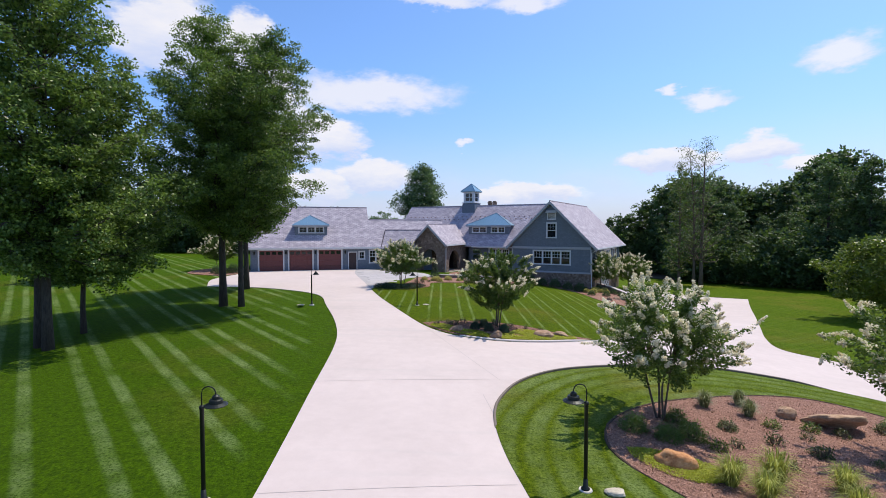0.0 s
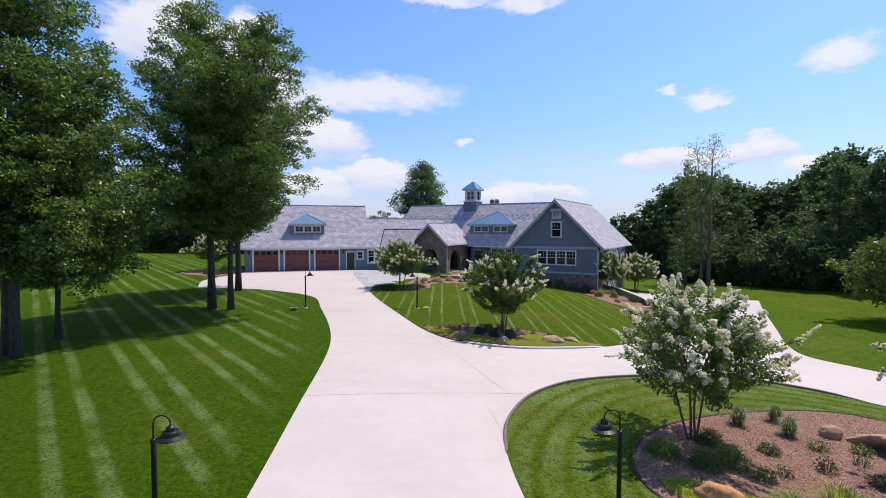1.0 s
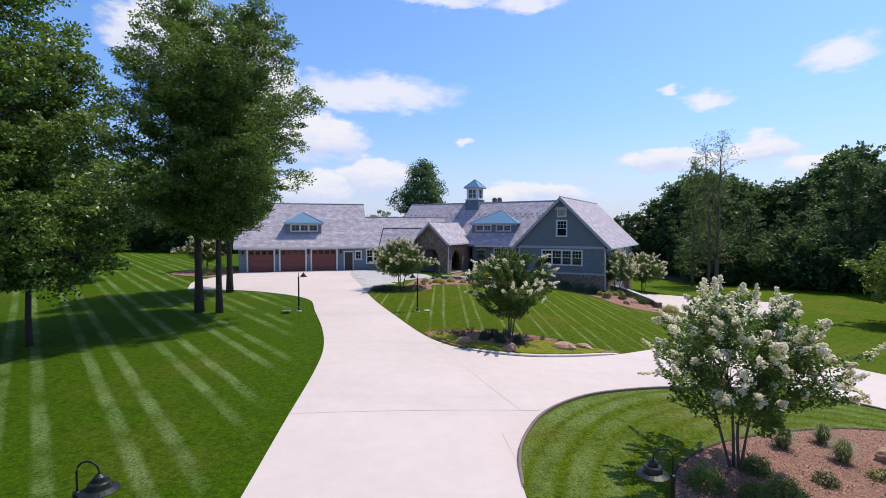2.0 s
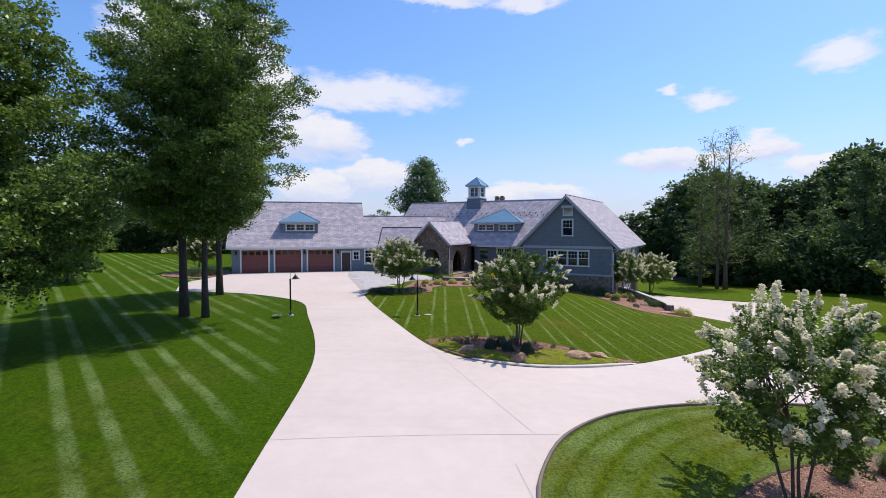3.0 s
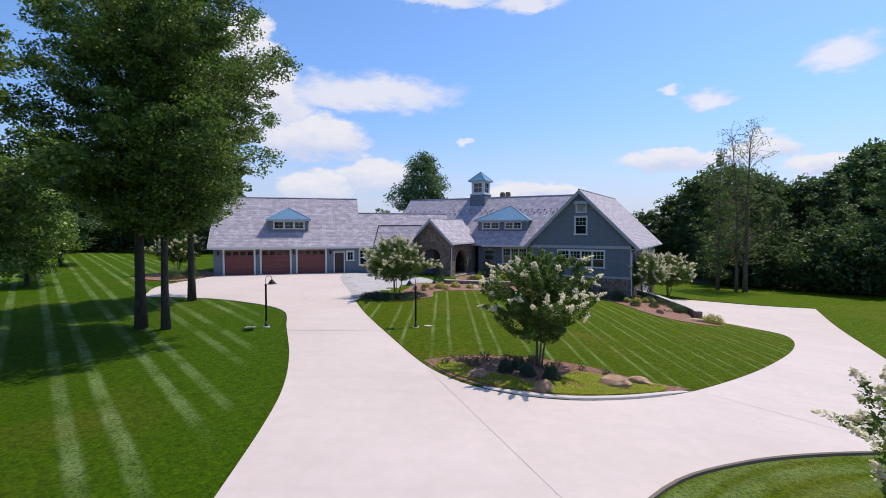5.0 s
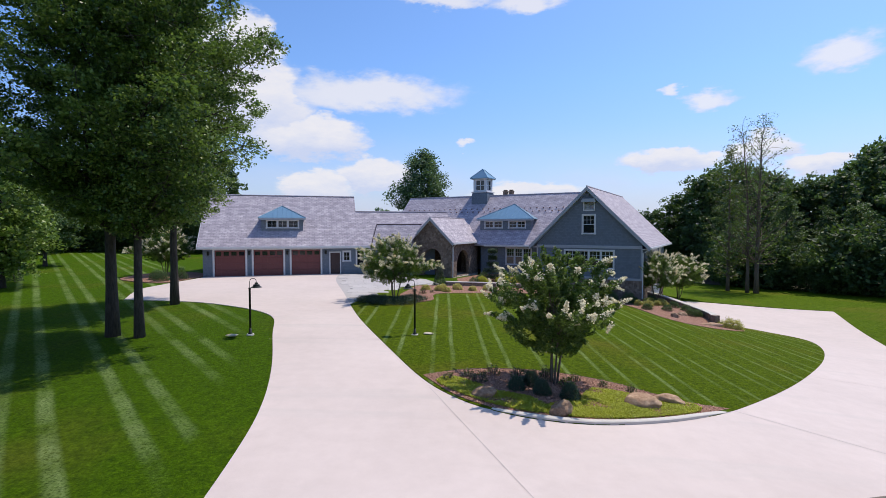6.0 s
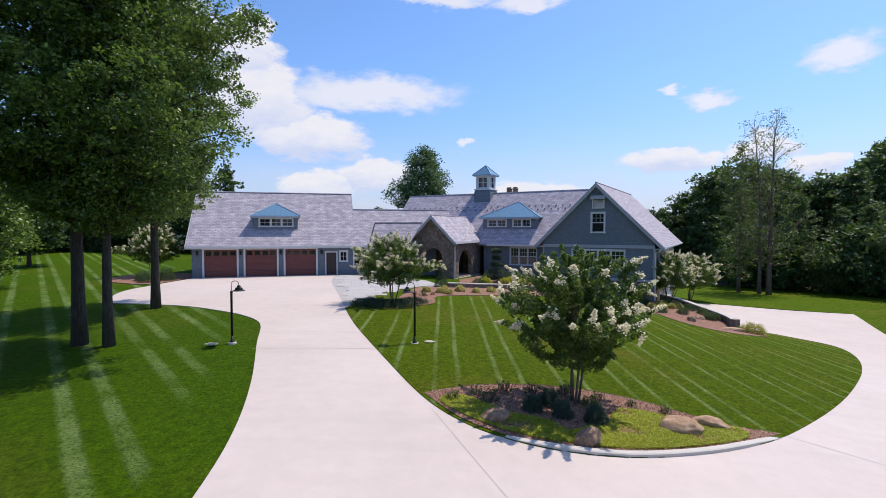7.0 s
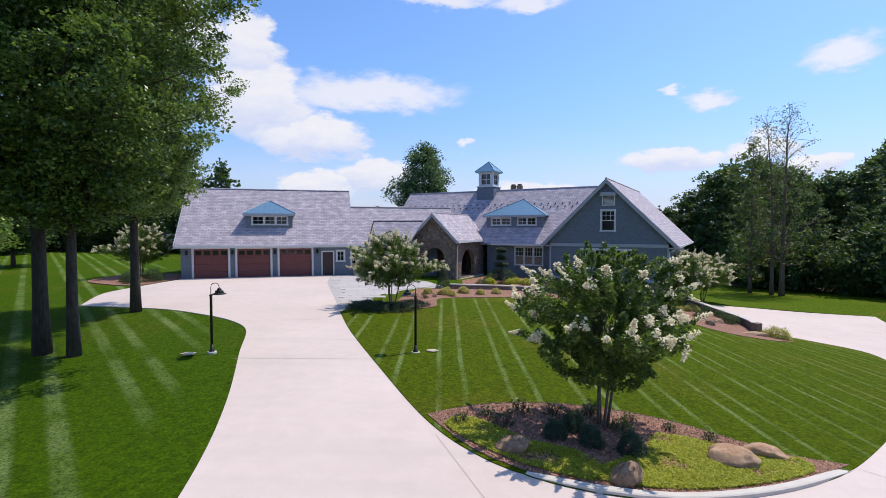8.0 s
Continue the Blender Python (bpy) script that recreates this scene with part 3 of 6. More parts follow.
def kerb(name, pts, width, height, mat, label, category="kerb"):
    """A raised concrete edge that follows a plan curve."""
    line = spline(pts, 0.5)
    bm = bmesh.new()
    rings = []
    for k, p in enumerate(line):
        d = (line[min(k + 1, len(line) - 1)] - line[max(k - 1, 0)]).normalized()
        n = Vector((-d.y, d.x))
        z = land(p.x, p.y)
        prof = [(-width / 2, -0.05), (-width / 2, height - 0.02), (-width / 2 + 0.03, height), (width / 2 - 0.03, height), (width / 2, height - 0.02), (width / 2, -0.05)]
        taper = min(1.0, 0.12 + k / 4, 0.12 + (len(line) - 1 - k) / 4)
        rings.append([bm.verts.new((p.x + n.x * a, p.y + n.y * a, z + b * (taper if b > 0 else 1))) for a, b in prof])
    for p, q in zip(rings, rings[1:]):
        for j in range(5):
            bm.faces.new((p[j], p[j + 1], q[j + 1], q[j]))
    bmesh.ops.recalc_face_normals(bm, faces=bm.faces)
    return tagged(part(name, bm, mat), label, category, kind="structure")


kerb("kerb", [(0.55, 26.18), (1.2, 25.82), (2.2, 25.45), (3.6, 25.35), (5.2, 25.7), (6.8, 26.35), (8.6, 27.4)], 0.2, 0.125, KERB, "pale concrete kerb round the front of the planted bed")
kerb("kerb", EDGE_BED[3:14], 0.08, 0.14, KERBDARK, "weathered concrete kerb round the lawn of the corner bed")

# the island: its own turf with straight tracks, and the bed at its front
island = [p for p in spline(EDGE_ISLAND)][:-1] + [Vector(p) for p in ((21.2, 48.6), (18.5, 53.0), (15.5, 54.0), (8.5, 53.6), (3.0, 50.2), (-1.0, 48.8), (-2.0, 51.5), (-4.5, 48.0))]
tagged(sheet("island_lawn", island, 0.055, LAWN_ISLAND, 0.9), "mown lawn with paired mower lines on the drive's island", "lawn", kind="structure")
BEDFRONT = [(-1.15, 28.6), (-0.1, 26.85), (1.0, 25.98), (2.2, 25.55), (3.6, 25.45), (5.2, 25.8), (6.8, 26.45), (8.5, 27.4)]
BEDBACK = [(8.5, 27.4), (7.3, 27.6), (6.4, 28.15), (5.6, 28.8), (4.7, 29.3), (3.7, 29.6), (2.5, 29.75), (1.1, 29.6), (0.2, 29.35), (-0.6, 28.95), (-1.15, 28.6)]


def bed_rise(x, y):
    return 0.068 + 0.03 * max(0.0, 1 - ((x - 3.3) / 4.6) ** 2 - ((y - 27.8) / 2.2) ** 2)


tagged(sheet("mulch_bed", spline(BEDFRONT)[:-1] + spline(BEDBACK)[:-1], bed_rise, MULCH, 0.4), "red-brown mulch bed behind the kerb of the island", "mulch bed", kind="structure")
CORNER = [(5.6, 11.0), (4.9, 12.3), (4.65, 13.4), (4.9, 14.5), (5.6, 15.7), (7.3, 17.2), (9.8, 18.5), (12.9, 19.6), (15.2, 19.7), (16.9, 18.2), (19.0, 15.0), (21.0, 10.0), (19.0, 5.0), (12.0, 4.0), (7.5, 7.5)]
tagged(sheet("mulch_bed", spline(CORNER, closed=True), 0.075, MULCH, 0.5), "broad red-brown mulch bed with boulders and small shrubs", "mulch bed", kind="structure")

kerb("edging", BEDBACK, 0.1, 0.085, EDGING, "dark cut soil edge between turf and mulch", "edging")
kerb("edging", CORNER[:12], 0.08, 0.11, EDGING, "dark cut soil edge between turf and mulch", "edging")
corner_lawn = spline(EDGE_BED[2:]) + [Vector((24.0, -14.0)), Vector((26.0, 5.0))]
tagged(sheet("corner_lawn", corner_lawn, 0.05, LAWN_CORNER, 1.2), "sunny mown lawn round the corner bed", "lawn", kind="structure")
east_lawn = spline(EDGE_EAST) + [Vector(p) for p in ((60.0, 8.0), (95.0, 40.0), (75.0, 75.0), (48.0, 105.0), (26.0, 90.0), (24.0, 66.0), (26.7, 62.6), (32.7, 60.9))]
tagged(sheet("east_lawn", east_lawn, 0.05, LAWN_PLAIN, 2.5), "smooth mown lawn before the dark wood", "lawn", kind="structure")

tagged(sheet("forest_floor", [Vector(p) for p in ((40.0, 86.5), (46.0, 82.0), (54.0, 71.5), (62.0, 59.0), (70.0, 48.0), (96.0, 41.0), (120.0, 70.0), (96.0, 112.0), (56.0, 124.0), (30.0, 122.0), (30.0, 103.0))], 0.09, LITTER, 3.0), "dark leaf litter under the woodland trees", "forest floor", kind="structure")

# ---------------------------------------------------------------- house
MAIN, GAR = pose(0, 0, 0, 0, 0, -30), pose(0, 0, 0, 0, 0, 15)
house = tagged(new("house"), "long blue-grey shingled house with slate roofs, cupola and stone porch", "house")
house.empty_display_size = 1


def metres(bm):
    """Texture coordinates in metres: along the level line of each face, and up it."""
    uv = bm.loops.layers.uv.verify()
    bm.normal_update()
    for f in bm.faces:
        n = f.normal
        h = n.cross(Vector((0, 0, 1)))
        h = h.normalized() if h.length > 1e-3 else Vector((1, 0, 0))
        s = n.cross(h)
        for l in f.loops:
            l[uv].uv = (l.vert.co.dot(h), l.vert.co.dot(s))


def hpart(name, bm, mat, m=MAIN, parent=None, label="", smooth=False):
    metres(bm)
    bmesh.ops.recalc_face_normals(bm, faces=bm.faces)
    ob = part(name, bm, mat, parent or house, label, smooth)
    if parent is None:
        ob.matrix_local = m
    return ob


def slab(bm, pts, t=0.16):
    top, low = [bm.verts.new(p) for p in pts], [bm.verts.new((p[0], p[1], p[2] - t)) for p in pts]
    bm.faces.new(top)
    bm.faces.new(low[::-1])
    for k in range(len(pts)):
        j = (k + 1) % len(pts)
        bm.faces.new((top[k], low[k], low[j], top[j]))


def roof(m, faces, mat=None, label="", t=0.16, name="roof", parent=None):
    bm = bmesh.new()
    for f in faces:
        slab(bm, f, t)
    return hpart(name, bm, mat or SHINGLE, m, parent, label)


def cut_wall(outline, holes, lo, hi, along=0):
    """A wall in the plane of one axis and z, with openings right through it."""
    verts, edges, loops = [], [], [outline] + list(holes)
    for lp in loops:
        k0 = len(verts)
        verts += [Vector(p) for p in lp]
        edges += [(k0 + k, k0 + (k + 1) % len(lp)) for k in range(len(lp))]
    v2, _, f2, *_ = delaunay_2d_cdt(verts, edges, [], 0, 1e-5)

    def inside(x, y):
        odd = False
        for lp in loops:
            for (x0, y0), (x1, y1) in zip(lp, lp[1:] + lp[:1]):
                if (y0 > y) != (y1 > y) and x < (x1 - x0) * (y - y0) / (y1 - y0) + x0:
                    odd = not odd
        return odd
    bm = bmesh.new()

    def at(p, d):
        return (p.x, d, p.y) if along == 0 else (d, p.x, p.y)
    bv = [bm.verts.new(at(v, lo)) for v in v2]
    for f in f2:
        c = sum((v2[k] for k in f), Vector((0, 0))) / len(f)
        if inside(c.x, c.y):
            bm.faces.new([bv[k] for k in f])
    r = bmesh.ops.extrude_face_region(bm, geom=list(bm.faces))
    for v in [g for g in r["geom"] if isinstance(g, bmesh.types.BMVert)]:
        if along == 0:
            v.co.y = hi
        else:
            v.co.x = hi
    return bm


def rect(a0, a1, z0, z1):
    return [(a0, z0), (a1, z0), (a1, z1), (a0, z1)]


def arch(a0, a1, z0, z1, n=10):
    r = (a1 - a0) / 2
    c = (a0 + a1) / 2
    return [(a0, z0), (a1, z0)] + [(c + r * math.cos(k * math.pi / n), z1 - r + r * math.sin(k * math.pi / n)) for k in range(n + 1)]


def window(a0, a1, z0, z1, v, cols=1, bars=(3, 2), m=MAIN, sash=True, trim=0.11, label="white-trimmed sash window", along=0, facing=-1):
    """Casing with a sill round an opening; each light has a sash with glazing bars and a pane."""
    def bx(bm, a, b, c, d, f0, f1, bev=0.0):
        lo, hi = sorted((v + facing * f0, v + facing * f1))
        if along == 0:
            box(bm, (a, lo, c), (b, hi, d), bev)
        else:
            box(bm, (lo, a, c), (hi, b, d), bev)
    bm = bmesh.new()
    bx(bm, a0 - trim, a0, z0 - trim, z1 + trim * 1.2, -0.1, 0.05, 0.008)
    bx(bm, a1, a1 + trim, z0 - trim, z1 + trim * 1.2, -0.1, 0.05, 0.008)
    bx(bm, a0 + 0.002, a1 - 0.002, z1, z1 + trim * 1.2, -0.1, 0.045, 0.008)
    bx(bm, a0 - trim - 0.03, a1 + trim + 0.03, z0 - trim * 0.8, z0, -0.1, 0.09, 0.008)
    w = (a1 - a0) / cols
    for k in range(1, cols):
        bx(bm, a0 + k * w - 0.05, a0 + k * w + 0.05, z0, z1, -0.1, 0.03)
    win = hpart("window", bm, TRIM, m, None, label)
    for k in range(cols):
        l, r = a0 + k * w + (0.05 if k else 0.0), a0 + (k + 1) * w - (0.05 if k < cols - 1 else 0.0)
        bm = bmesh.new()
        s = 0.045
        bx(bm, l, l + s, z0, z1, -0.08, -0.02)
        bx(bm, r - s, r, z0, z1, -0.08, -0.02)
        bx(bm, l + s, r - s, z0, z0 + s, -0.08, -0.02)
        bx(bm, l + s, r - s, z1 - s, z1, -0.08, -0.02)
        mid = (z0 + z1) / 2 if sash else z0
        if sash:
            bx(bm, l + s, r - s, mid - 0.03, mid + 0.03, -0.08, -0.015)
        for j in range(1, bars[0]):
            x = l + (r - l) * j / bars[0]
            bx(bm, x - 0.012, x + 0.012, mid, z1 - s, -0.07, -0.03)
        for j in range(1, bars[1]):
            z = mid + (z1 - mid) * j / bars[1]
            bx(bm, l + s, r - s, z - 0.012, z + 0.012, -0.07, -0.032)
        hpart("sash", bm, TRIM, m, win)
        bm = bmesh.new()
        bx(bm, l + 0.01, r - 0.01, z0 + 0.01, z1 - 0.01, -0.06, -0.05)
        hpart("pane", bm, GLASS, m, win, "dark reflecting glass pane")
    return win


# garage and connecting wing
GF = 59.1


def garage_wing():
    doors = [(-5.6, -3.05), (-2.35, 0.2), (0.92, 3.5)]
    holes = [rect(a, b, 0.72, 3.17) for a, b in doors] + [rect(4.4, 5.28, 0.76, 2.84), rect(5.62, 6.2, 2.08, 2.9), rect(6.85, 8.3, 1.6, 3.05)]
    bm = cut_wall([(-6.55, -0.2), (14.5, -0.2), (14.5, 3.75), (-6.55, 3.75)], holes, GF, GF + 0.2)
    hpart("wall", bm, SIDING, GAR)
    for u in (-6.55, 6.75):
        top = 8.2
        ends = [(GF + 0.2, -0.3), (67.7, -0.3), (67.7, 3.8), (63.5, top), (GF + 0.2, 3.8)] if u < 0 else [(60.6, 5.2), (66.4, 5.2), (63.5, 8.1)]
        bm = cut_wall(ends, [], u, u + 0.2, 1)
        hpart("wall", bm, SIDING, GAR)
    bm = bmesh.new()
    box(bm, (-6.3, 67.5, -0.3), (14.5, 67.7, 3.9))
    hpart("wall", bm, SIDING, GAR)
    roof(GAR, [[(-6.95, 58.65, 3.5), (7.0, 58.65, 3.5), (7.0, 63.5, 8.35), (-6.95, 63.5, 8.35)], [(-6.95, 68.35, 3.5), (-6.95, 63.5, 8.35), (7.0, 63.5, 8.35), (7.0, 68.35, 3.5)]])
    roof(GAR, [[(7.0, 58.65, 3.5), (16.5, 58.65, 3.5), (16.5, 61.95, 6.8), (7.0, 61.95, 6.8)], [(7.0, 65.25, 3.5), (7.0, 61.95, 6.8), (16.5, 61.95, 6.8), (16.5, 65.25, 3.5)]])
    # ridge caps, fascia and gutter
    bm = bmesh.new()
    tube(bm, [(-6.95, 63.5, 8.36), (7.0, 63.5, 8.36)], 0.07, 6)
    hpart("ridge_cap", bm, SHINGLE, GAR)
    bm = bmesh.new()
    tube(bm, [(7.0, 61.95, 6.81), (16.5, 61.95, 6.81)], 0.07, 6)
    hpart("ridge_cap", bm, SHINGLE, GAR)
    bm = bmesh.new()
    box(bm, (-6.95, 58.56, 3.3), (14.4, 58.655, 3.47), 0.01)
    hpart("gutter", bm, TRIM, GAR, None, "white painted gutter along the eave")
    bm = bmesh.new()
    box(bm, (-6.95, 58.66, 3.25), (14.4, GF + 0.1, 3.29))
    hpart("soffit", bm, TRIM, GAR)
    for v0, v1 in ((58.65, 63.5), (68.35, 63.5)):
        bm = bmesh.new()
        slab(bm, [(-7.0, v0, 3.47), (-6.953, v0, 3.47), (-6.953, v1, 8.32), (-7.0, v1, 8.32)], 0.22)
        hpart("rake_board", bm, TRIM, GAR)
    # doors
    for a, b in doors:
        bm = bmesh.new()
        for k in range(4):
            z0 = 0.74 + k * 0.605
            box(bm, (a, GF + 0.1, z0), (b, GF + 0.15, z0 + 0.595), 0.008)
            if k < 3:
                for j in range(4):
                    w = (b - a) / 4
                    box(bm, (a + j * w + 0.1, GF + 0.085, z0 + 0.1), (a + (j + 1) * w - 0.1, GF + 0.11, z0 + 0.5), 0.012)
        d = hpart("garage_door", bm, DOORRED, GAR, None, "closed oxblood sectional garage door")
        for j in range(4):
            w = (b - a) / 4
            bm = bmesh.new()
            box(bm, (a + j * w + 0.1, GF + 0.092, 2.68), (a + (j + 1) * w - 0.1, GF + 0.1, 3.03))
            hpart("door_light", bm, GLASS, GAR, d, "small dark glass light")
        bm = bmesh.new()
        box(bm, (a - 0.16, GF - 0.04, 0.72), (a, GF + 0.12, 3.17), 0.01)
        box(bm, (b, GF - 0.04, 0.72), (b + 0.16, GF + 0.12, 3.17), 0.01)
        box(bm, (a - 0.16, GF - 0.045, 3.172), (b + 0.16, GF + 0.12, 3.26), 0.01)
        hpart("door_casing", bm, TRIM, GAR, None, "white door casing")
    for u in (-6.1, -2.7, 0.56, 3.98):
        bm = bmesh.new()
        lathe(bm, [(0.03, 2.72), (0.09, 2.74), (0.1, 2.98), (0.13, 3.0), (0.03, 3.1)], 8, (u, GF - 0.16, 0))
        box(bm, (u - 0.05, GF - 0.13, 2.95), (u + 0.05, GF + 0.002, 3.08), 0.01)
        hpart("wall_lantern", bm, LAMPMETAL, GAR, None, "small black wall lantern")
    bm = bmesh.new()
    box(bm, (4.4, GF + 0.08, 0.76), (5.28, GF + 0.13, 2.84), 0.006)
    for z0, z1 in ((0.95, 1.75), (1.9, 2.65)):
        for a in (4.52, 4.9):
            box(bm, (a, GF + 0.068, z0), (a + 0.28, GF + 0.09, z1), 0.012)
    d = hpart("side_door", bm, DOORDARK, GAR, None, "closed dark panelled side door")
    bm = bmesh.new()
    lathe(bm, [(0.015, 0), (0.035, 0.01), (0.035, 0.05), (0.015, 0.06)], 8)
    for v in bm.verts:
        v.co = Vector((4.5, GF + 0.07 - v.co.z, 1.75)) + Vector((v.co.x, 0, v.co.y))
    hpart("door_knob", bm, LAMPMETAL, GAR, d)
    bm = bmesh.new()
    box(bm, (4.3, GF - 0.035, 0.76), (4.4, GF + 0.1, 2.84), 0.008)
    box(bm, (5.28, GF - 0.035, 0.76), (5.38, GF + 0.1, 2.84), 0.008)
    box(bm, (4.3, GF - 0.04, 2.842), (5.38, GF + 0.1, 2.95), 0.008)
    hpart("door_casing", bm, TRIM, GAR)
    window(5.62, 6.2, 2.08, 2.9, GF, 1, (2, 2), GAR, False)
    window(6.85, 8.3, 1.6, 3.05, GF, 2, (2, 2), GAR)
    # low roof over the bay beside the porch
    bay = pose(0, 0, 0, 0, 0, -7.5)
    roof(bay, [[(-14.85, 57.2, 3.4), (-11.4, 57.2, 3.4), (-10.4, 59.3, 5.5), (-14.85, 59.3, 5.5)]])
    bm = bmesh.new()
    box(bm, (-14.5, 57.6, -0.2), (-11.0, 57.8, 3.6))
    hpart("wall", bm, SIDING, bay)
    bm = cut_wall([(57.8, -0.2), (59.3, -0.2), (59.3, 5.2), (57.8, 3.75)], [], -14.5, -14.3, 1)
    hpart("wall", bm, SIDING, bay)
    bm = bmesh.new()
    slab(bm, [(-14.92, 57.15, 3.4), (-14.852, 57.15, 3.4), (-14.852, 59.35, 5.58), (-14.92, 59.35, 5.58)], 0.24)
    hpart("rake_board", bm, DOORDARK, bay)
    bm = bmesh.new()
    tube(bm, [(-14.9, 59.3, 5.5), (-10.4, 59.3, 5.5)], 0.06, 6)
    hpart("ridge_cap", bm, DOORDARK, bay)


garage_wing()


def dormer(m, a0, a1, e0, e1, v, zb, ze, apex, lights, eave_v, name="dormer"):
    """A wide dormer with a hipped metal roof: a0..a1 is its front wall, e0..e1 the eaves."""
    bm = cut_wall(rect(a0, a1, zb, ze - 0.02), [rect(l, r, z0, z1) for l, r, z0, z1, *_ in lights], v, v + 0.15)
    hpart("dormer_wall", bm, SIDING, m)
    for a in (a0, a1 - 0.15):
        bm = cut_wall([(v + 0.15, zb), (v + 0.15 + (ze - zb), ze - 0.02), (v + 0.15, ze - 0.02)], [], a, a + 0.15, 1)
        hpart("dormer_wall", bm, SIDING, m)
    for l, r, z0, z1, cols in lights:
        window(l, r, z0, z1, v, cols, (2, 2), m, False, 0.1)
    ax, av, az = apex
    back = v + (ze - zb) + 0.25
    bm = bmesh.new()
    slab(bm, [(e0, eave_v, ze), (e1, eave_v, ze), (ax, av, az)], 0.07)
    slab(bm, [(e0, eave_v, ze), (ax, av, az), (e0 + 0.1, back, ze)], 0.07)
    slab(bm, [(e1, eave_v, ze), (e1 - 0.1, back, ze), (ax, av, az)], 0.07)
    rf = hpart("dormer_roof", bm, METALBLUE, m, None, "blue-grey standing seam metal dormer roof")
    n = max(5, int((e1 - e0) / 0.42))
    for k in range(1, n):
        a = e0 + (e1 - e0) * k / n
        f = (a - e0) / (ax - e0) if a < ax else (e1 - a) / (e1 - ax)
        bm = bmesh.new()
        top = Vector((a, eave_v + (av - eave_v) * f, ze + (az - ze) * f))
        tube(bm, [(a, eave_v, ze + 0.012), top + Vector((0, 0, 0.012))], 0.022, 5)
        hpart("seam", bm, METALBLUE, m, rf)
    for e in ((e0, eave_v, ze), (e1, eave_v, ze)):
        bm = bmesh.new()
        tube(bm, [Vector(e) + Vector((0, 0, 0.015)), Vector(apex) + Vector((0, 0, 0.02))], 0.035, 6)
        hpart("hip_cap", bm, METALBLUE, m, rf)
    bm = bmesh.new()
    box(bm, (e0, eave_v - 0.02, ze - 0.2), (e1, eave_v + 0.05, ze - 0.03), 0.01)
    hpart("dormer_fascia", bm, GREYTRIM, m)


dormer(GAR, -1.75, 1.95, -2.0, 2.2, 60.05, 4.75, 6.1, (0.0, 62.0, 7.27), [(-1.25, 1.5, 5.2, 5.85, 3)], 59.75)
dormer(MAIN, -29.45, -23.75, -29.75, -23.4, 58.0, 4.8, 6.12, (-26.45, 60.3, 7.75), [(-28.85, -26.95, 5.2, 5.85, 2), (-26.15, -24.4, 5.2, 5.85, 2)], 57.7)


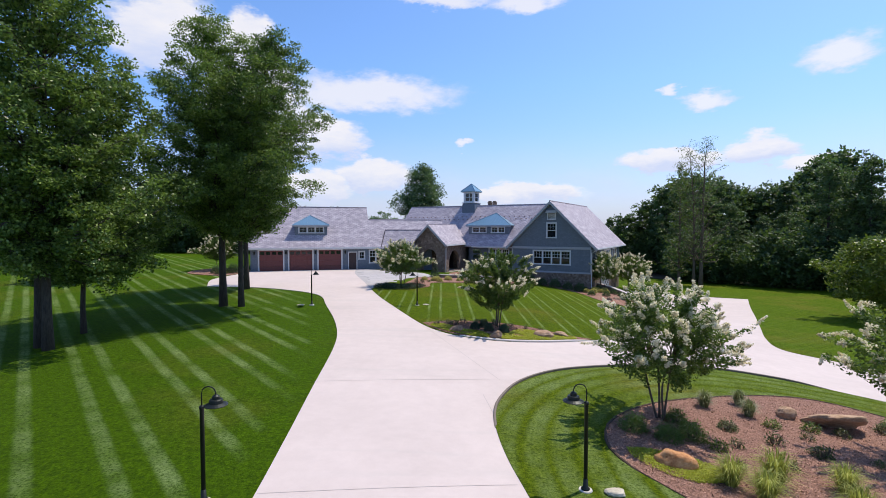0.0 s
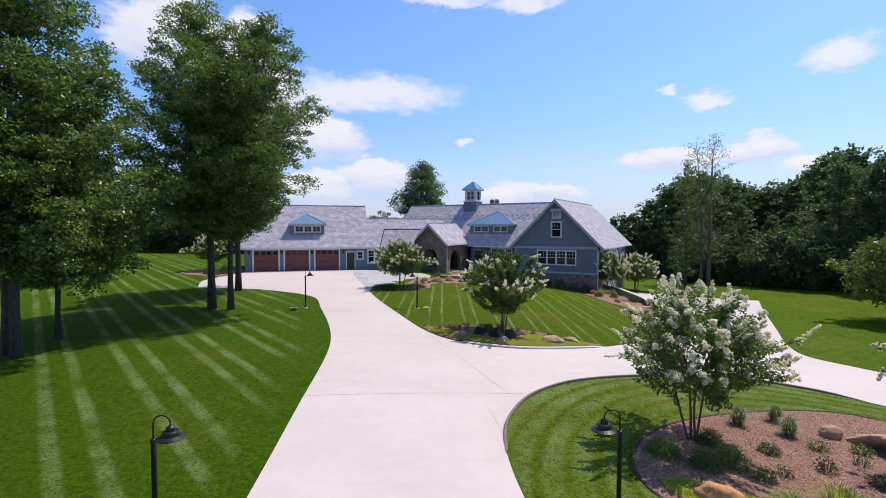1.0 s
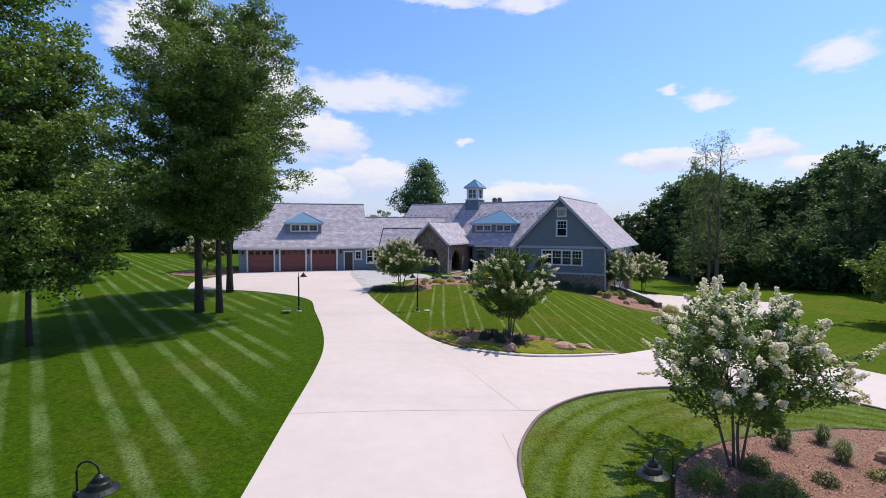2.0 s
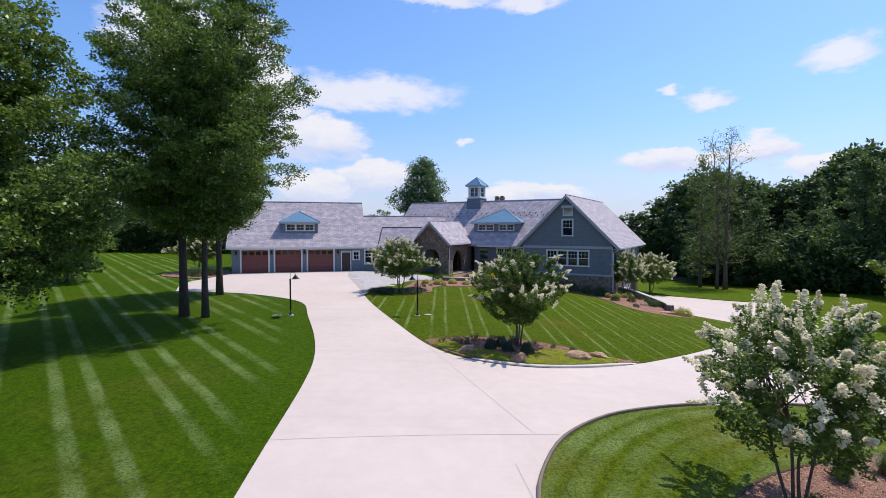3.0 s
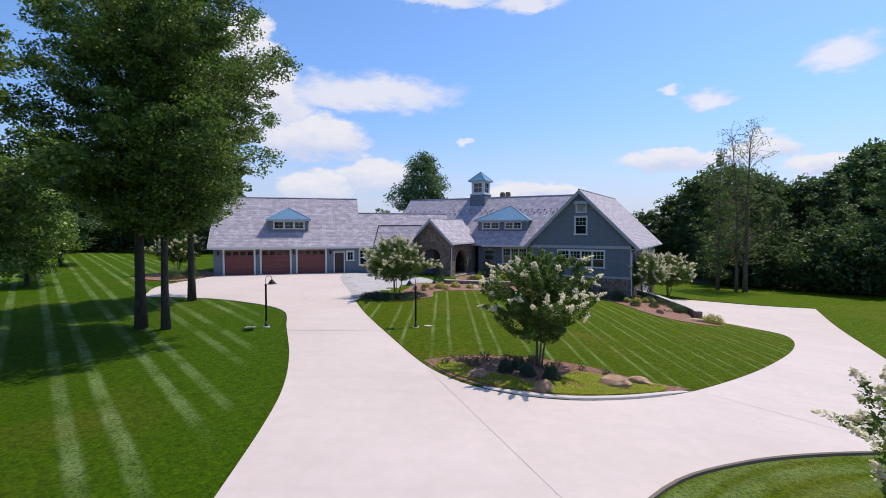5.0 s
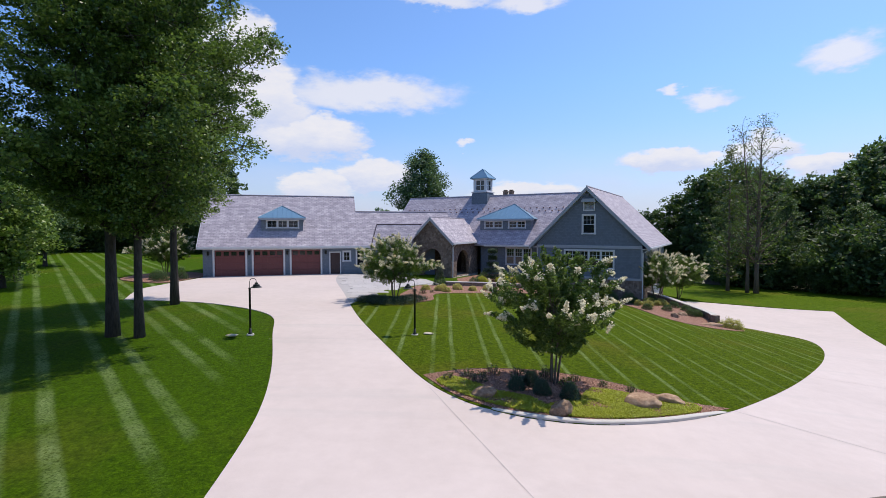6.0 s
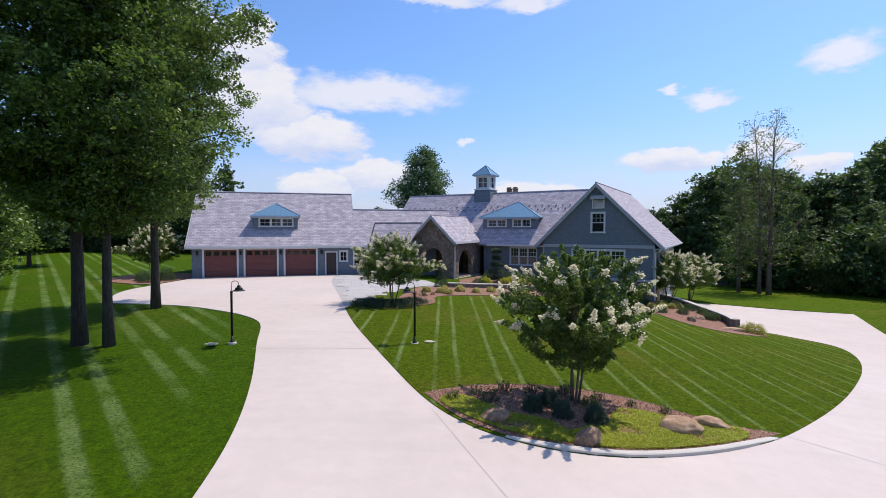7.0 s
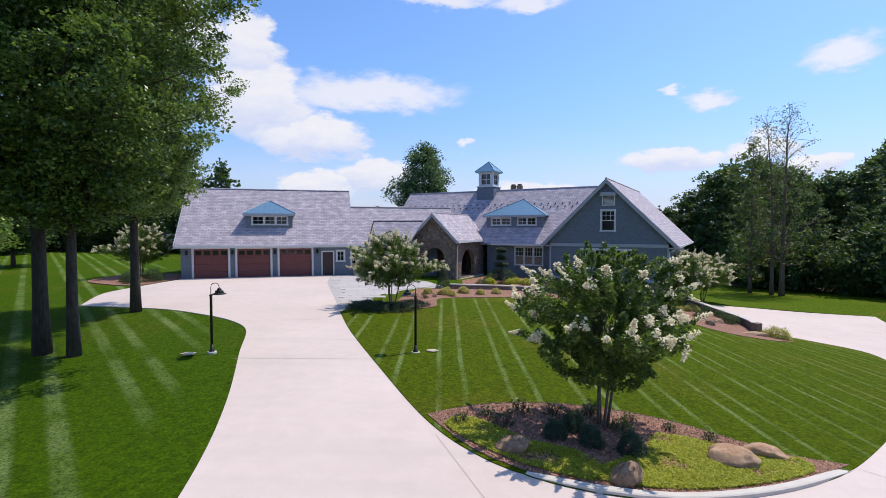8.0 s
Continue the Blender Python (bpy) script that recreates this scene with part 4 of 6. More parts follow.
def main_wing():
    global main_roof
    E, R = 3.47, 8.85
    bm = cut_wall([(-28.9, -0.9), (-21.7, -0.9), (-21.7, 3.9), (-28.9, 3.9)], [rect(-26.0, -23.4, 1.5, 3.1)], 57.0, 57.2)
    hpart("wall", bm, SIDING)
    window(-26.0, -23.4, 1.5, 3.1, 57.0, 3, (3, 2))
    bm = cut_wall([(57.2, 3.0), (66.6, 3.0), (66.6, 4.0), (61.9, 8.65), (57.2, 4.0)], [], -40.6, -40.4, 1)
    hpart("wall", bm, SIDING)
    bm = bmesh.new()
    box(bm, (-40.6, 57.0, -0.5), (-32.6, 57.2, 3.9))
    hpart("wall", bm, SIDING)
    bm = bmesh.new()
    box(bm, (-40.6, 66.6, -1.5), (-12.8, 66.8, 3.9))
    hpart("wall", bm, SIDING)
    main_roof = roof(MAIN, [[(-41.0, 56.52, E), (-17.25, 56.52, E), (-17.25, 61.9, R), (-41.0, 61.9, R)], [(-41.0, 67.28, E), (-41.0, 61.9, R), (-17.25, 61.9, R), (-17.25, 67.28, E)]])
    roof(MAIN, [[(-45.0, 56.52, E), (-36.0, 56.52, E), (-36.0, 59.85, 6.8), (-45.0, 59.85, 6.8)]])
    # gabled wing
    holes = [rect(-19.2, -15.0, 1.65, 3.12), rect(-17.62, -16.62, 4.68, 6.25), rect(-17.5, -16.7, 6.75, 7.4)]
    bm = cut_wall([(-21.8, -1.2), (-12.7, -1.2), (-12.7, 4.1), (-17.25, 8.62), (-21.8, 4.1)], holes, 54.35, 54.55)
    hpart("wall", bm, SIDING)
    window(-19.2, -15.0, 1.65, 3.12, 54.35, 4, (3, 2), label="row of four white-trimmed sash windows")
    window(-17.62, -16.62, 4.68, 6.25, 54.35, 1, (3, 2))
    bm = bmesh.new()
    for k in range(7):
        box(bm, (-17.48, 54.37, 6.78 + k * 0.09), (-16.72, 54.43, 6.83 + k * 0.09))
    box(bm, (-17.6, 54.28, 6.65), (-17.5, 54.45, 7.5), 0.01)
    box(bm, (-16.7, 54.28, 6.65), (-16.6, 54.45, 7.5), 0.01)
    box(bm, (-17.5, 54.29, 6.65), (-16.7, 54.45, 6.75), 0.01)
    hpart("gable_vent", bm, TRIM, MAIN, None, "white louvred gable vent")
    bm = bmesh.new()
    prism(bm, [(-17.75, 7.42), (-16.45, 7.42), (-16.55, 7.72), (-17.65, 7.72)], 54.02, 54.34)
    hpart("vent_hood", bm, GREYTRIM)
    bm = cut_wall([(54.55, -1.6), (70.5, -1.6), (70.5, 4.1), (54.55, 4.1)], [rect(61.0, 64.6, 1.4, 3.05), rect(66.2, 68.6, 1.4, 3.05)], -12.9, -12.7, 1)
    hpart("wall", bm, SIDING)
    window(61.0, 64.6, 1.4, 3.05, -12.7, 3, (3, 2), along=1, facing=1)
    window(66.2, 68.6, 1.4, 3.05, -12.7, 2, (3, 2), along=1, facing=1)
    bm = cut_wall([(54.55, -1.0), (57.0, -1.0), (57.0, 4.05), (54.55, 4.05)], [], -21.8, -21.6, 1)
    hpart("wall", bm, SIDING)
    bm = cut_wall([(-21.6, -1.5), (-12.7, -1.5), (-12.7, 4.1), (-17.25, 8.62), (-21.6, 4.1)], [], 70.5, 70.7)
    hpart("wall", bm, SIDING)
    roof(MAIN, [[(-12.0, 54.0, 3.55), (-12.0, 71.0, 3.55), (-17.25, 71.0, 8.8), (-17.25, 54.0, 8.8)], [(-22.5, 54.0, 3.55), (-17.25, 54.0, 8.8), (-17.25, 61.9, 8.8), (-22.5, 61.9, 3.55)]])
    for a in (-12.0, -22.5):
        bm = bmesh.new()
        s = 1 if a > -17 else -1
        slab(bm, [(a, 53.95, 3.52), (a, 54.02, 3.52), (-17.25, 54.02, 8.78), (-17.25, 53.95, 8.78)], 0.34)
        hpart("rake_board", bm, GREYTRIM)
        bm = bmesh.new()
        slab(bm, [(a - s * 0.1, 54.02, 3.3), (a - s * 0.1, 54.36, 3.3), (-17.25, 54.36, 8.47), (-17.25, 54.02, 8.47)], 0.05)
        hpart("rake_soffit", bm, GREYTRIM)
    bm = bmesh.new()
    box(bm, (-21.85, 54.27, 3.36), (-12.65, 54.36, 3.62), 0.012)
    hpart("belt_board", bm, GREYTRIM, MAIN, None, "pale grey board across the gable")
    bm = bmesh.new()
    box(bm, (-21.85, 54.29, 0.68), (-12.65, 54.36, 0.86), 0.012)
    hpart("water_table", bm, GREYTRIM)
    bm = bmesh.new()
    box(bm, (-21.84, 54.27, -1.6), (-12.66, 54.355, 0.67), 0.01)
    box(bm, (-12.75, 54.36, -2.2), (-12.66, 70.4, 0.67), 0.01)
    hpart("foundation", bm, STONE, MAIN, None, "brown fieldstone foundation")
    for u in (-21.8, -12.7):
        bm = bmesh.new()
        box(bm, (u - 0.07, 54.31, 0.87), (u + 0.07, 54.45, 3.35), 0.01)
        hpart("corner_board", bm, GREYTRIM)
    bm = bmesh.new()
    box(bm, (-28.3, 56.43, 3.27), (-22.4, 56.525, 3.44), 0.01)
    hpart("gutter", bm, TRIM)
    bm = bmesh.new()
    box(bm, (-12.0, 54.0, 3.36), (-11.9, 71.0, 3.53), 0.01)
    hpart("gutter", bm, TRIM)
    bm = bmesh.new()
    box(bm, (-12.65, 54.1, 3.32), (-12.02, 70.9, 3.36))
    hpart("soffit", bm, TRIM)
    bm = bmesh.new()
    tube(bm, [(-12.0, 54.1, 3.4), (-12.35, 54.25, 3.15), (-12.6, 54.3, 3.0), (-12.6, 54.3, -0.8)], 0.05, 8)
    hpart("downspout", bm, TRIM)
    for a, b in (((-41.0, 61.9, 8.86), (-17.3, 61.9, 8.86)), ((-17.25, 54.0, 8.81), (-17.25, 71.0, 8.81))):
        bm = bmesh.new()
        tube(bm, [a, b], 0.07, 6)
        hpart("ridge_cap", bm, SHINGLE)
    bm = bmesh.new()
    slab(bm, [(-41.06, 56.5, 3.47), (-41.0, 56.5, 3.47), (-41.0, 61.9, 8.86), (-41.06, 61.9, 8.86)], 0.26)
    hpart("rake_board", bm, GREYTRIM)


main_wing()


def porch():
    """The stone entrance gable with an arch to the front and one to the side."""
    PORCH = pose(0, 0, 0, 0, 0, -25)
    c, left, right, front = -26.5, 1.85, 2.05, 53.05
    ridge = 6.2
    out = [(c - left, -0.4), (c + right, -0.4), (c + right, ridge - right - 0.12), (c, ridge - 0.12), (c - left, ridge - left - 0.12)]
    bm = cut_wall(out, [arch(c - 0.85, c + 1.0, 0.45, 3.2)], front, front + 0.35)
    hpart("porch_wall", bm, STONE, PORCH, None, "brown fieldstone porch front with an arch")
    bm = cut_wall([(front + 0.35, -0.5), (60.0, -0.5), (60.0, 3.85), (front + 0.35, 3.85)], [arch(54.4, 57.6, 0.5, 3.0)], c + right - 0.35, c + right, 1)
    hpart("porch_wall", bm, STONE, PORCH, None, "brown fieldstone porch side with an arch")
    bm = cut_wall([(front + 0.35, -0.4), (60.0, -0.4), (60.0, 3.95), (front + 0.35, 3.95)], [], c - left, c - left + 0.35, 1)
    hpart("porch_wall", bm, STONE, PORCH)
    bm = cut_wall([(c - left + 0.35, -0.3), (c + right - 0.3, -0.3), (c + right - 0.3, 3.8), (c - left + 0.35, 3.8)], [rect(c - 0.9, c + 0.5, 0.55, 2.75)], 59.2, 59.4)
    hpart("porch_wall", bm, STONE, PORCH)
    bm = bmesh.new()
    box(bm, (c - 0.9, 59.28, 0.55), (c + 0.5, 59.34, 2.75), 0.01)
    for a in (c - 0.8, c - 0.13):
        box(bm, (a, 59.26, 0.8), (a + 0.55, 59.3, 2.5), 0.015)
    hpart("front_door", bm, DOORDARK, PORCH, None, "dark double front door in the shade of the porch")
    bm = bmesh.new()
    box(bm, (c - left - 0.1, front - 0.5, -0.2), (c + right + 0.05, 60.0, 0.44), 0.02)
    hpart("porch_floor", bm, KERB, PORCH)
    el, er = left + 0.25, right + 0.35
    lo = front - 0.35
    roof(PORCH, [[(c + er, lo, ridge - er), (c + er, 61.0, ridge - er), (c, 62.5, ridge), (c, lo, ridge)], [(c - el, lo, ridge - el), (c, lo, ridge), (c, 62.5, ridge), (c - el, 61.0, ridge - el)]])
    for e, s in ((er, 1), (el, -1)):
        bm = bmesh.new()
        slab(bm, [(c + s * e, lo - 0.05, ridge - e - 0.03), (c + s * e, lo + 0.01, ridge - e - 0.03), (c, lo + 0.01, ridge - 0.03), (c, lo - 0.05, ridge - 0.03)], 0.3)
        hpart("rake_board", bm, GREYTRIM, PORCH)
    bm = bmesh.new()
    box(bm, (c + er, lo, ridge - er - 0.2), (c + er + 0.1, 58.6, ridge - er - 0.02), 0.01)
    hpart("gutter", bm, TRIM, PORCH)
    bm = bmesh.new()
    tube(bm, [(c + er + 0.05, front + 0.15, ridge - er - 0.2), (c + right + 0.12, front + 0.2, ridge - er - 0.5), (c + right + 0.08, front + 0.2, 0.1)], 0.055, 8)
    hpart("downspout", bm, TRIM, PORCH, None, "white downspout on the porch corner")
    bm = bmesh.new()
    tube(bm, [(c, lo, ridge + 0.01), (c, 61.2, ridge + 0.01)], 0.06, 6)
    hpart("ridge_cap", bm, SHINGLE, PORCH)


porch()


def cupola():
    u, v = -31.0, 61.9
    bm = bmesh.new()
    lo, hi = [(-1, -1), (1, -1), (1, 1), (-1, 1)], 0.9
    rings = [[bm.verts.new((u + x * w, v + y * w, z)) for x, y in lo] for w, z in ((0.98, 7.6), (0.96, 8.9), (hi, 9.2))]
    for p, q in zip(rings, rings[1:]):
        for k in range(4):
            bm.faces.new((p[k], p[(k + 1) % 4], q[(k + 1) % 4], q[k]))
    bm.faces.new(rings[-1])
    hpart("cupola_base", bm, SIDING)
    bm = bmesh.new()
    box(bm, (u - 1.0, v - 1.0, 9.2), (u + 1.0, v + 1.0, 9.32), 0.02)
    hpart("cupola_skirt", bm, TRIM)
    h = 0.66
    bm = bmesh.new()
    for sx in (-1, 1):
        for sy in (-1, 1):
            box(bm, (u + sx * h - 0.16, v + sy * h - 0.16, 9.32), (u + sx * h + 0.16, v + sy * h + 0.16, 10.78), 0.01)
    for z0, z1 in ((9.32, 9.5), (10.55, 10.78)):
        box(bm, (u - h + 0.16, v - h - 0.12, z0), (u + h - 0.16, v - h + 0.12, z1))
        box(bm, (u - h + 0.16, v + h - 0.12, z0), (u + h - 0.16, v + h + 0.12, z1))
        box(bm, (u - h - 0.12, v - h + 0.16, z0), (u - h + 0.12, v + h - 0.16, z1))
        box(bm, (u + h - 0.12, v - h + 0.16, z0), (u + h + 0.12, v + h - 0.16, z1))
    box(bm, (u - 0.04, v - h - 0.05, 9.5), (u + 0.04, v - h + 0.05, 10.55))
    box(bm, (u - 0.04, v + h - 0.05, 9.5), (u + 0.04, v + h + 0.05, 10.55))
    box(bm, (u - h - 0.05, v - 0.04, 9.5), (u - h + 0.05, v + 0.04, 10.55))
    box(bm, (u + h - 0.05, v - 0.04, 9.5), (u + h + 0.05, v + 0.04, 10.55))
    for s in (-h, h):
        box(bm, (u - h + 0.16, v + s - 0.03, 10.0), (u + h - 0.16, v + s + 0.03, 10.06))
        box(bm, (u + s - 0.03, v - h + 0.16, 10.0), (u + s + 0.03, v + h - 0.16, 10.06))
    lantern = hpart("cupola_lantern", bm, TRIM, MAIN, None, "white painted cupola lantern with paned windows")
    for a, b in (((-h + 0.16, -h - 0.015), (h - 0.16, -h + 0.015)), ((-h + 0.16, h - 0.015), (h - 0.16, h + 0.015)), ((-h - 0.015, -h + 0.16), (-h + 0.015, h - 0.16)), ((h - 0.015, -h + 0.16), (h + 0.015, h - 0.16))):
        bm = bmesh.new()
        box(bm, (u + a[0], v + a[1], 9.5), (u + b[0], v + b[1], 10.55))
        hpart("pane", bm, GLASS, MAIN, lantern)
    bm = bmesh.new()
    w = 1.12
    apex = (u, v, 11.95)
    cs = [(u - w, v - w, 10.85), (u + w, v - w, 10.85), (u + w, v + w, 10.85), (u - w, v + w, 10.85)]
    for k in range(4):
        slab(bm, [cs[k], cs[(k + 1) % 4], apex], 0.07)
    cr = hpart("cupola_roof", bm, METALBLUE, MAIN, None, "blue-grey metal pyramid cupola roof")
    for k in range(4):
        bm = bmesh.new()
        tube(bm, [Vector(cs[k]) + Vector((0, 0, 0.02)), Vector(apex) + Vector((0, 0, 0.03))], 0.03, 6)
        hpart("hip_cap", bm, METALBLUE, MAIN, cr)
    bm = bmesh.new()
    box(bm, (u - w + 0.05, v - w + 0.05, 10.72), (u + w - 0.05, v + w - 0.05, 10.8), 0.02)
    hpart("cupola_cornice", bm, TRIM)
    for k, du in enumerate((2.5, 3.2)):
        bm = bmesh.new()
        box(bm, (u + du - 0.24, v + 0.5, 8.0), (u + du + 0.24, v + 0.98, 9.3), 0.02)
        box(bm, (u + du - 0.28, v + 0.46, 9.3), (u + du + 0.28, v + 1.02, 9.35), 0.02)
        box(bm, (u + du - 0.19, v + 0.55, 9.35), (u + du + 0.19, v + 0.93, 9.5), 0.02)
        hpart("chimney", bm, STONE, MAIN, None, "short stone chimney stack with a cap")


cupola()


def snow_guards():
    """Two staggered rows of small copper guards below the main ridge."""
    bm = bmesh.new()
    box(bm, (-0.06, -0.02, 0.0), (0.06, 0.02, 0.1), 0.006)
    box(bm, (-0.03, 0.0, 0.0), (0.03, 0.16, 0.012))
    me = bpy.data.meshes.new("snow_guard")
    bm.to_mesh(me)
    bm.free()
    me.materials.append(COPPER)
    for row, v in enumerate((59.95, 60.3)):
        u = -40.4 + 0.35 * row
        while u < -19.6:
            ob = new("snow_guard", me)
            ob.parent = main_roof
            ob.matrix_local = pose(u, v, 3.47 + (v - 56.5) * (8.86 - 3.47) / 5.4, 45, 0, 0)
            u += 0.7


snow_guards()

# ---------------------------------------------------------------- trees


def leaves_mesh(name, centres, size, mat, seed, up=0.35, aspect=0.55, spread=0.35):
    """One mesh of many small folded leaves."""
    rng = np.random.default_rng(seed)
    n = len(centres)
    d = rng.normal(size=(n, 3))
    d[:, 2] *= 0.7
    d /= np.linalg.norm(d, axis=1)[:, None]
    nrm = rng.normal(size=(n, 3))
    nrm[:, 2] += up * 3
    side = np.cross(d, nrm)
    side /= np.linalg.norm(side, axis=1)[:, None] + 1e-9
    up_ = np.cross(side, d)
    s = size * (1 + spread * rng.uniform(-1, 1, n))[:, None]
    V = np.empty((n, 4, 3))
    V[:, 0] = centres - d * s * 0.5
    V[:, 1] = centres + side * s * aspect * 0.5 - up_ * s * 0.08
    V[:, 2] = centres + d * s * 0.5
    V[:, 3] = centres - side * s * aspect * 0.5 - up_ * s * 0.08
    me = bpy.data.meshes.new(name)
    me.vertices.add(n * 4)
    me.vertices.foreach_set("co", V.astype(np.float32).ravel())
    me.loops.add(n * 4)
    me.loops.foreach_set("vertex_index", np.arange(n * 4, dtype=np.int32))
    me.polygons.add(n)
    me.polygons.foreach_set("loop_start", np.arange(0, n * 4, 4, dtype=np.int32))
    me.update(calc_edges=True)
    me.validate()
    me.materials.append(mat)
    return me


def puff(rng, centres, per, radius, flat=0.7):
    """Leaf places in compact balls round the clump centres, denser towards each ball's skin."""
    n = len(centres)
    d = rng.normal(size=(n, per, 3))
    d /= np.linalg.norm(d, axis=2)[:, :, None]
    q = rng.uniform(0.0, 1.0, (n, per, 1)) ** 0.42
    lump = 1 + 0.22 * np.sin(d[:, :, :1] * 5 + rng.uniform(0, 6, (n, 1, 1))) * np.cos(d[:, :, 1:2] * 4 + rng.uniform(0, 6, (n, 1, 1)))
    s = rng.uniform(0.6, 1.35, (n, 1, 1)) * radius
    return (centres[:, None, :] + d * q * lump * s * np.array([1.0, 1.0, flat])).reshape(-1, 3)


def crown_clumps(rng, n, base, height, radius, shape, lean=(0, 0), lobes=5):
    """Clump centres within an uneven crown: radius swells and shrinks with height and direction."""
    ph = rng.uniform(0, math.tau, 3)
    amp = rng.uniform(0.08, 0.2, 3)
    out = []
    while len(out) < n:
        t = rng.uniform(0, 1)
        if shape == "oval":
            r = math.sin(math.pi * min(1, t * 0.86 + 0.12)) ** 0.7
        elif shape == "cone":
            r = (1 - t) ** 0.8 * min(1, t * 6 + 0.25)
        elif shape == "round":
            r = math.sqrt(max(0.0, 1 - (2 * t * 0.93 - 0.9) ** 2))
        elif shape == "umbrella":
            r = (0.55 + 0.45 * min(1, t * 3.2)) * math.sqrt(max(0.0, 1 - (t * 0.98) ** 2.6))
        else:
            r = (0.35 + 0.65 * t) * math.sqrt(max(0.0, 1 - t ** 4))
        if rng.uniform() > r + 0.15:
            continue
        a = rng.uniform(0, math.tau)
        rough = 1 + amp[0] * math.sin(2 * a + ph[0]) + amp[1] * math.sin(3 * a + ph[1] + 5 * t) + amp[2] * math.sin(lobes * t * 3 + ph[2] + a)
        q = rng.uniform(0.12, 1.0) ** 0.5
        rr = radius * r * rough * q
        out.append((rr * math.cos(a) + lean[0] * t, rr * math.sin(a) + lean[1] * t, base + height * t))
    return np.array(out)


def limb(bm, a, b, r0, r1, rng, sag=0.12, n=5, sides=6):
    a, b = Vector(a), Vector(b)
    pts = []
    off = Vector(rng.normal(size=3)) * (b - a).length * sag * 0.5
    for k in range(n + 1):
        t = k / n
        p = a.lerp(b, t) + off * math.sin(math.pi * t) + Vector((0, 0, (b - a).length * 0.08 * math.sin(math.pi * t)))
        pts.append(p)
    tube(bm, pts, [r0 + (r1 - r0) * k / n for k in range(n + 1)], sides)
    return pts


def tree(name, height, base, radius, trunk_r, clumps, per, leaf, mat, bark, seed, shape="oval", lean=(0, 0), clump_r=None, label="", category="tree", limbs=None, up=0.35):
    """A tapered trunk with limbs and a crown of leaf clumps."""
    rng = np.random.default_rng(seed)
    root = new(name)
    root.empty_display_size = 0.5
    C = crown_clumps(rng, clumps, base, height - base, radius, shape, lean)
    bm = bmesh.new()
    top = height * (0.9 if shape != "cone" else 0.96)
    wob = rng.uniform(-0.13, 0.13, (9, 2)) * min(1.0, radius / 4)
    path = [Vector((wob[k][0] * k / 8 + lean[0] * (k / 8) ** 3 * 0.7, wob[k][1] * k / 8 + lean[1] * (k / 8) ** 3 * 0.7, -0.2 + (top + 0.2) * k / 8)) for k in range(9)]
    tube(bm, path, [trunk_r * (1.25 if k == 0 else (1 - k / 8) ** 0.8 + 0.06) for k in range(9)], 10)
    part("trunk", bm, bark, root, smooth=True)
    bm = bmesh.new()
    picks = rng.choice(len(C), size=min(len(C), limbs or 40), replace=False)
    for k in picks:
        c = Vector(C[k])
        z0 = max(base * 0.75, c.z - (0.3 + 0.5 * rng.uniform()) * math.hypot(c.x, c.y) - 0.4)
        f = min(max((z0 + 0.2) / (top + 0.2) * 8, 0), 7.9)
        a = path[int(f)].lerp(path[int(f) + 1], f - int(f))
        limb(bm, a, c, trunk_r * 0.32 * (1.1 - z0 / height), 0.02, rng)
    tagged(part("branchwork", bm, bark, root, smooth=True), kind="stuff")
    cr = clump_r or radius * 0.17
    L = puff(rng, C, per, cr * 1.55)
    tagged(part("crown", leaves_mesh("crown", L, leaf, mat, seed + 1, up), None, root), kind="stuff")
    return tagged(root, label, category)


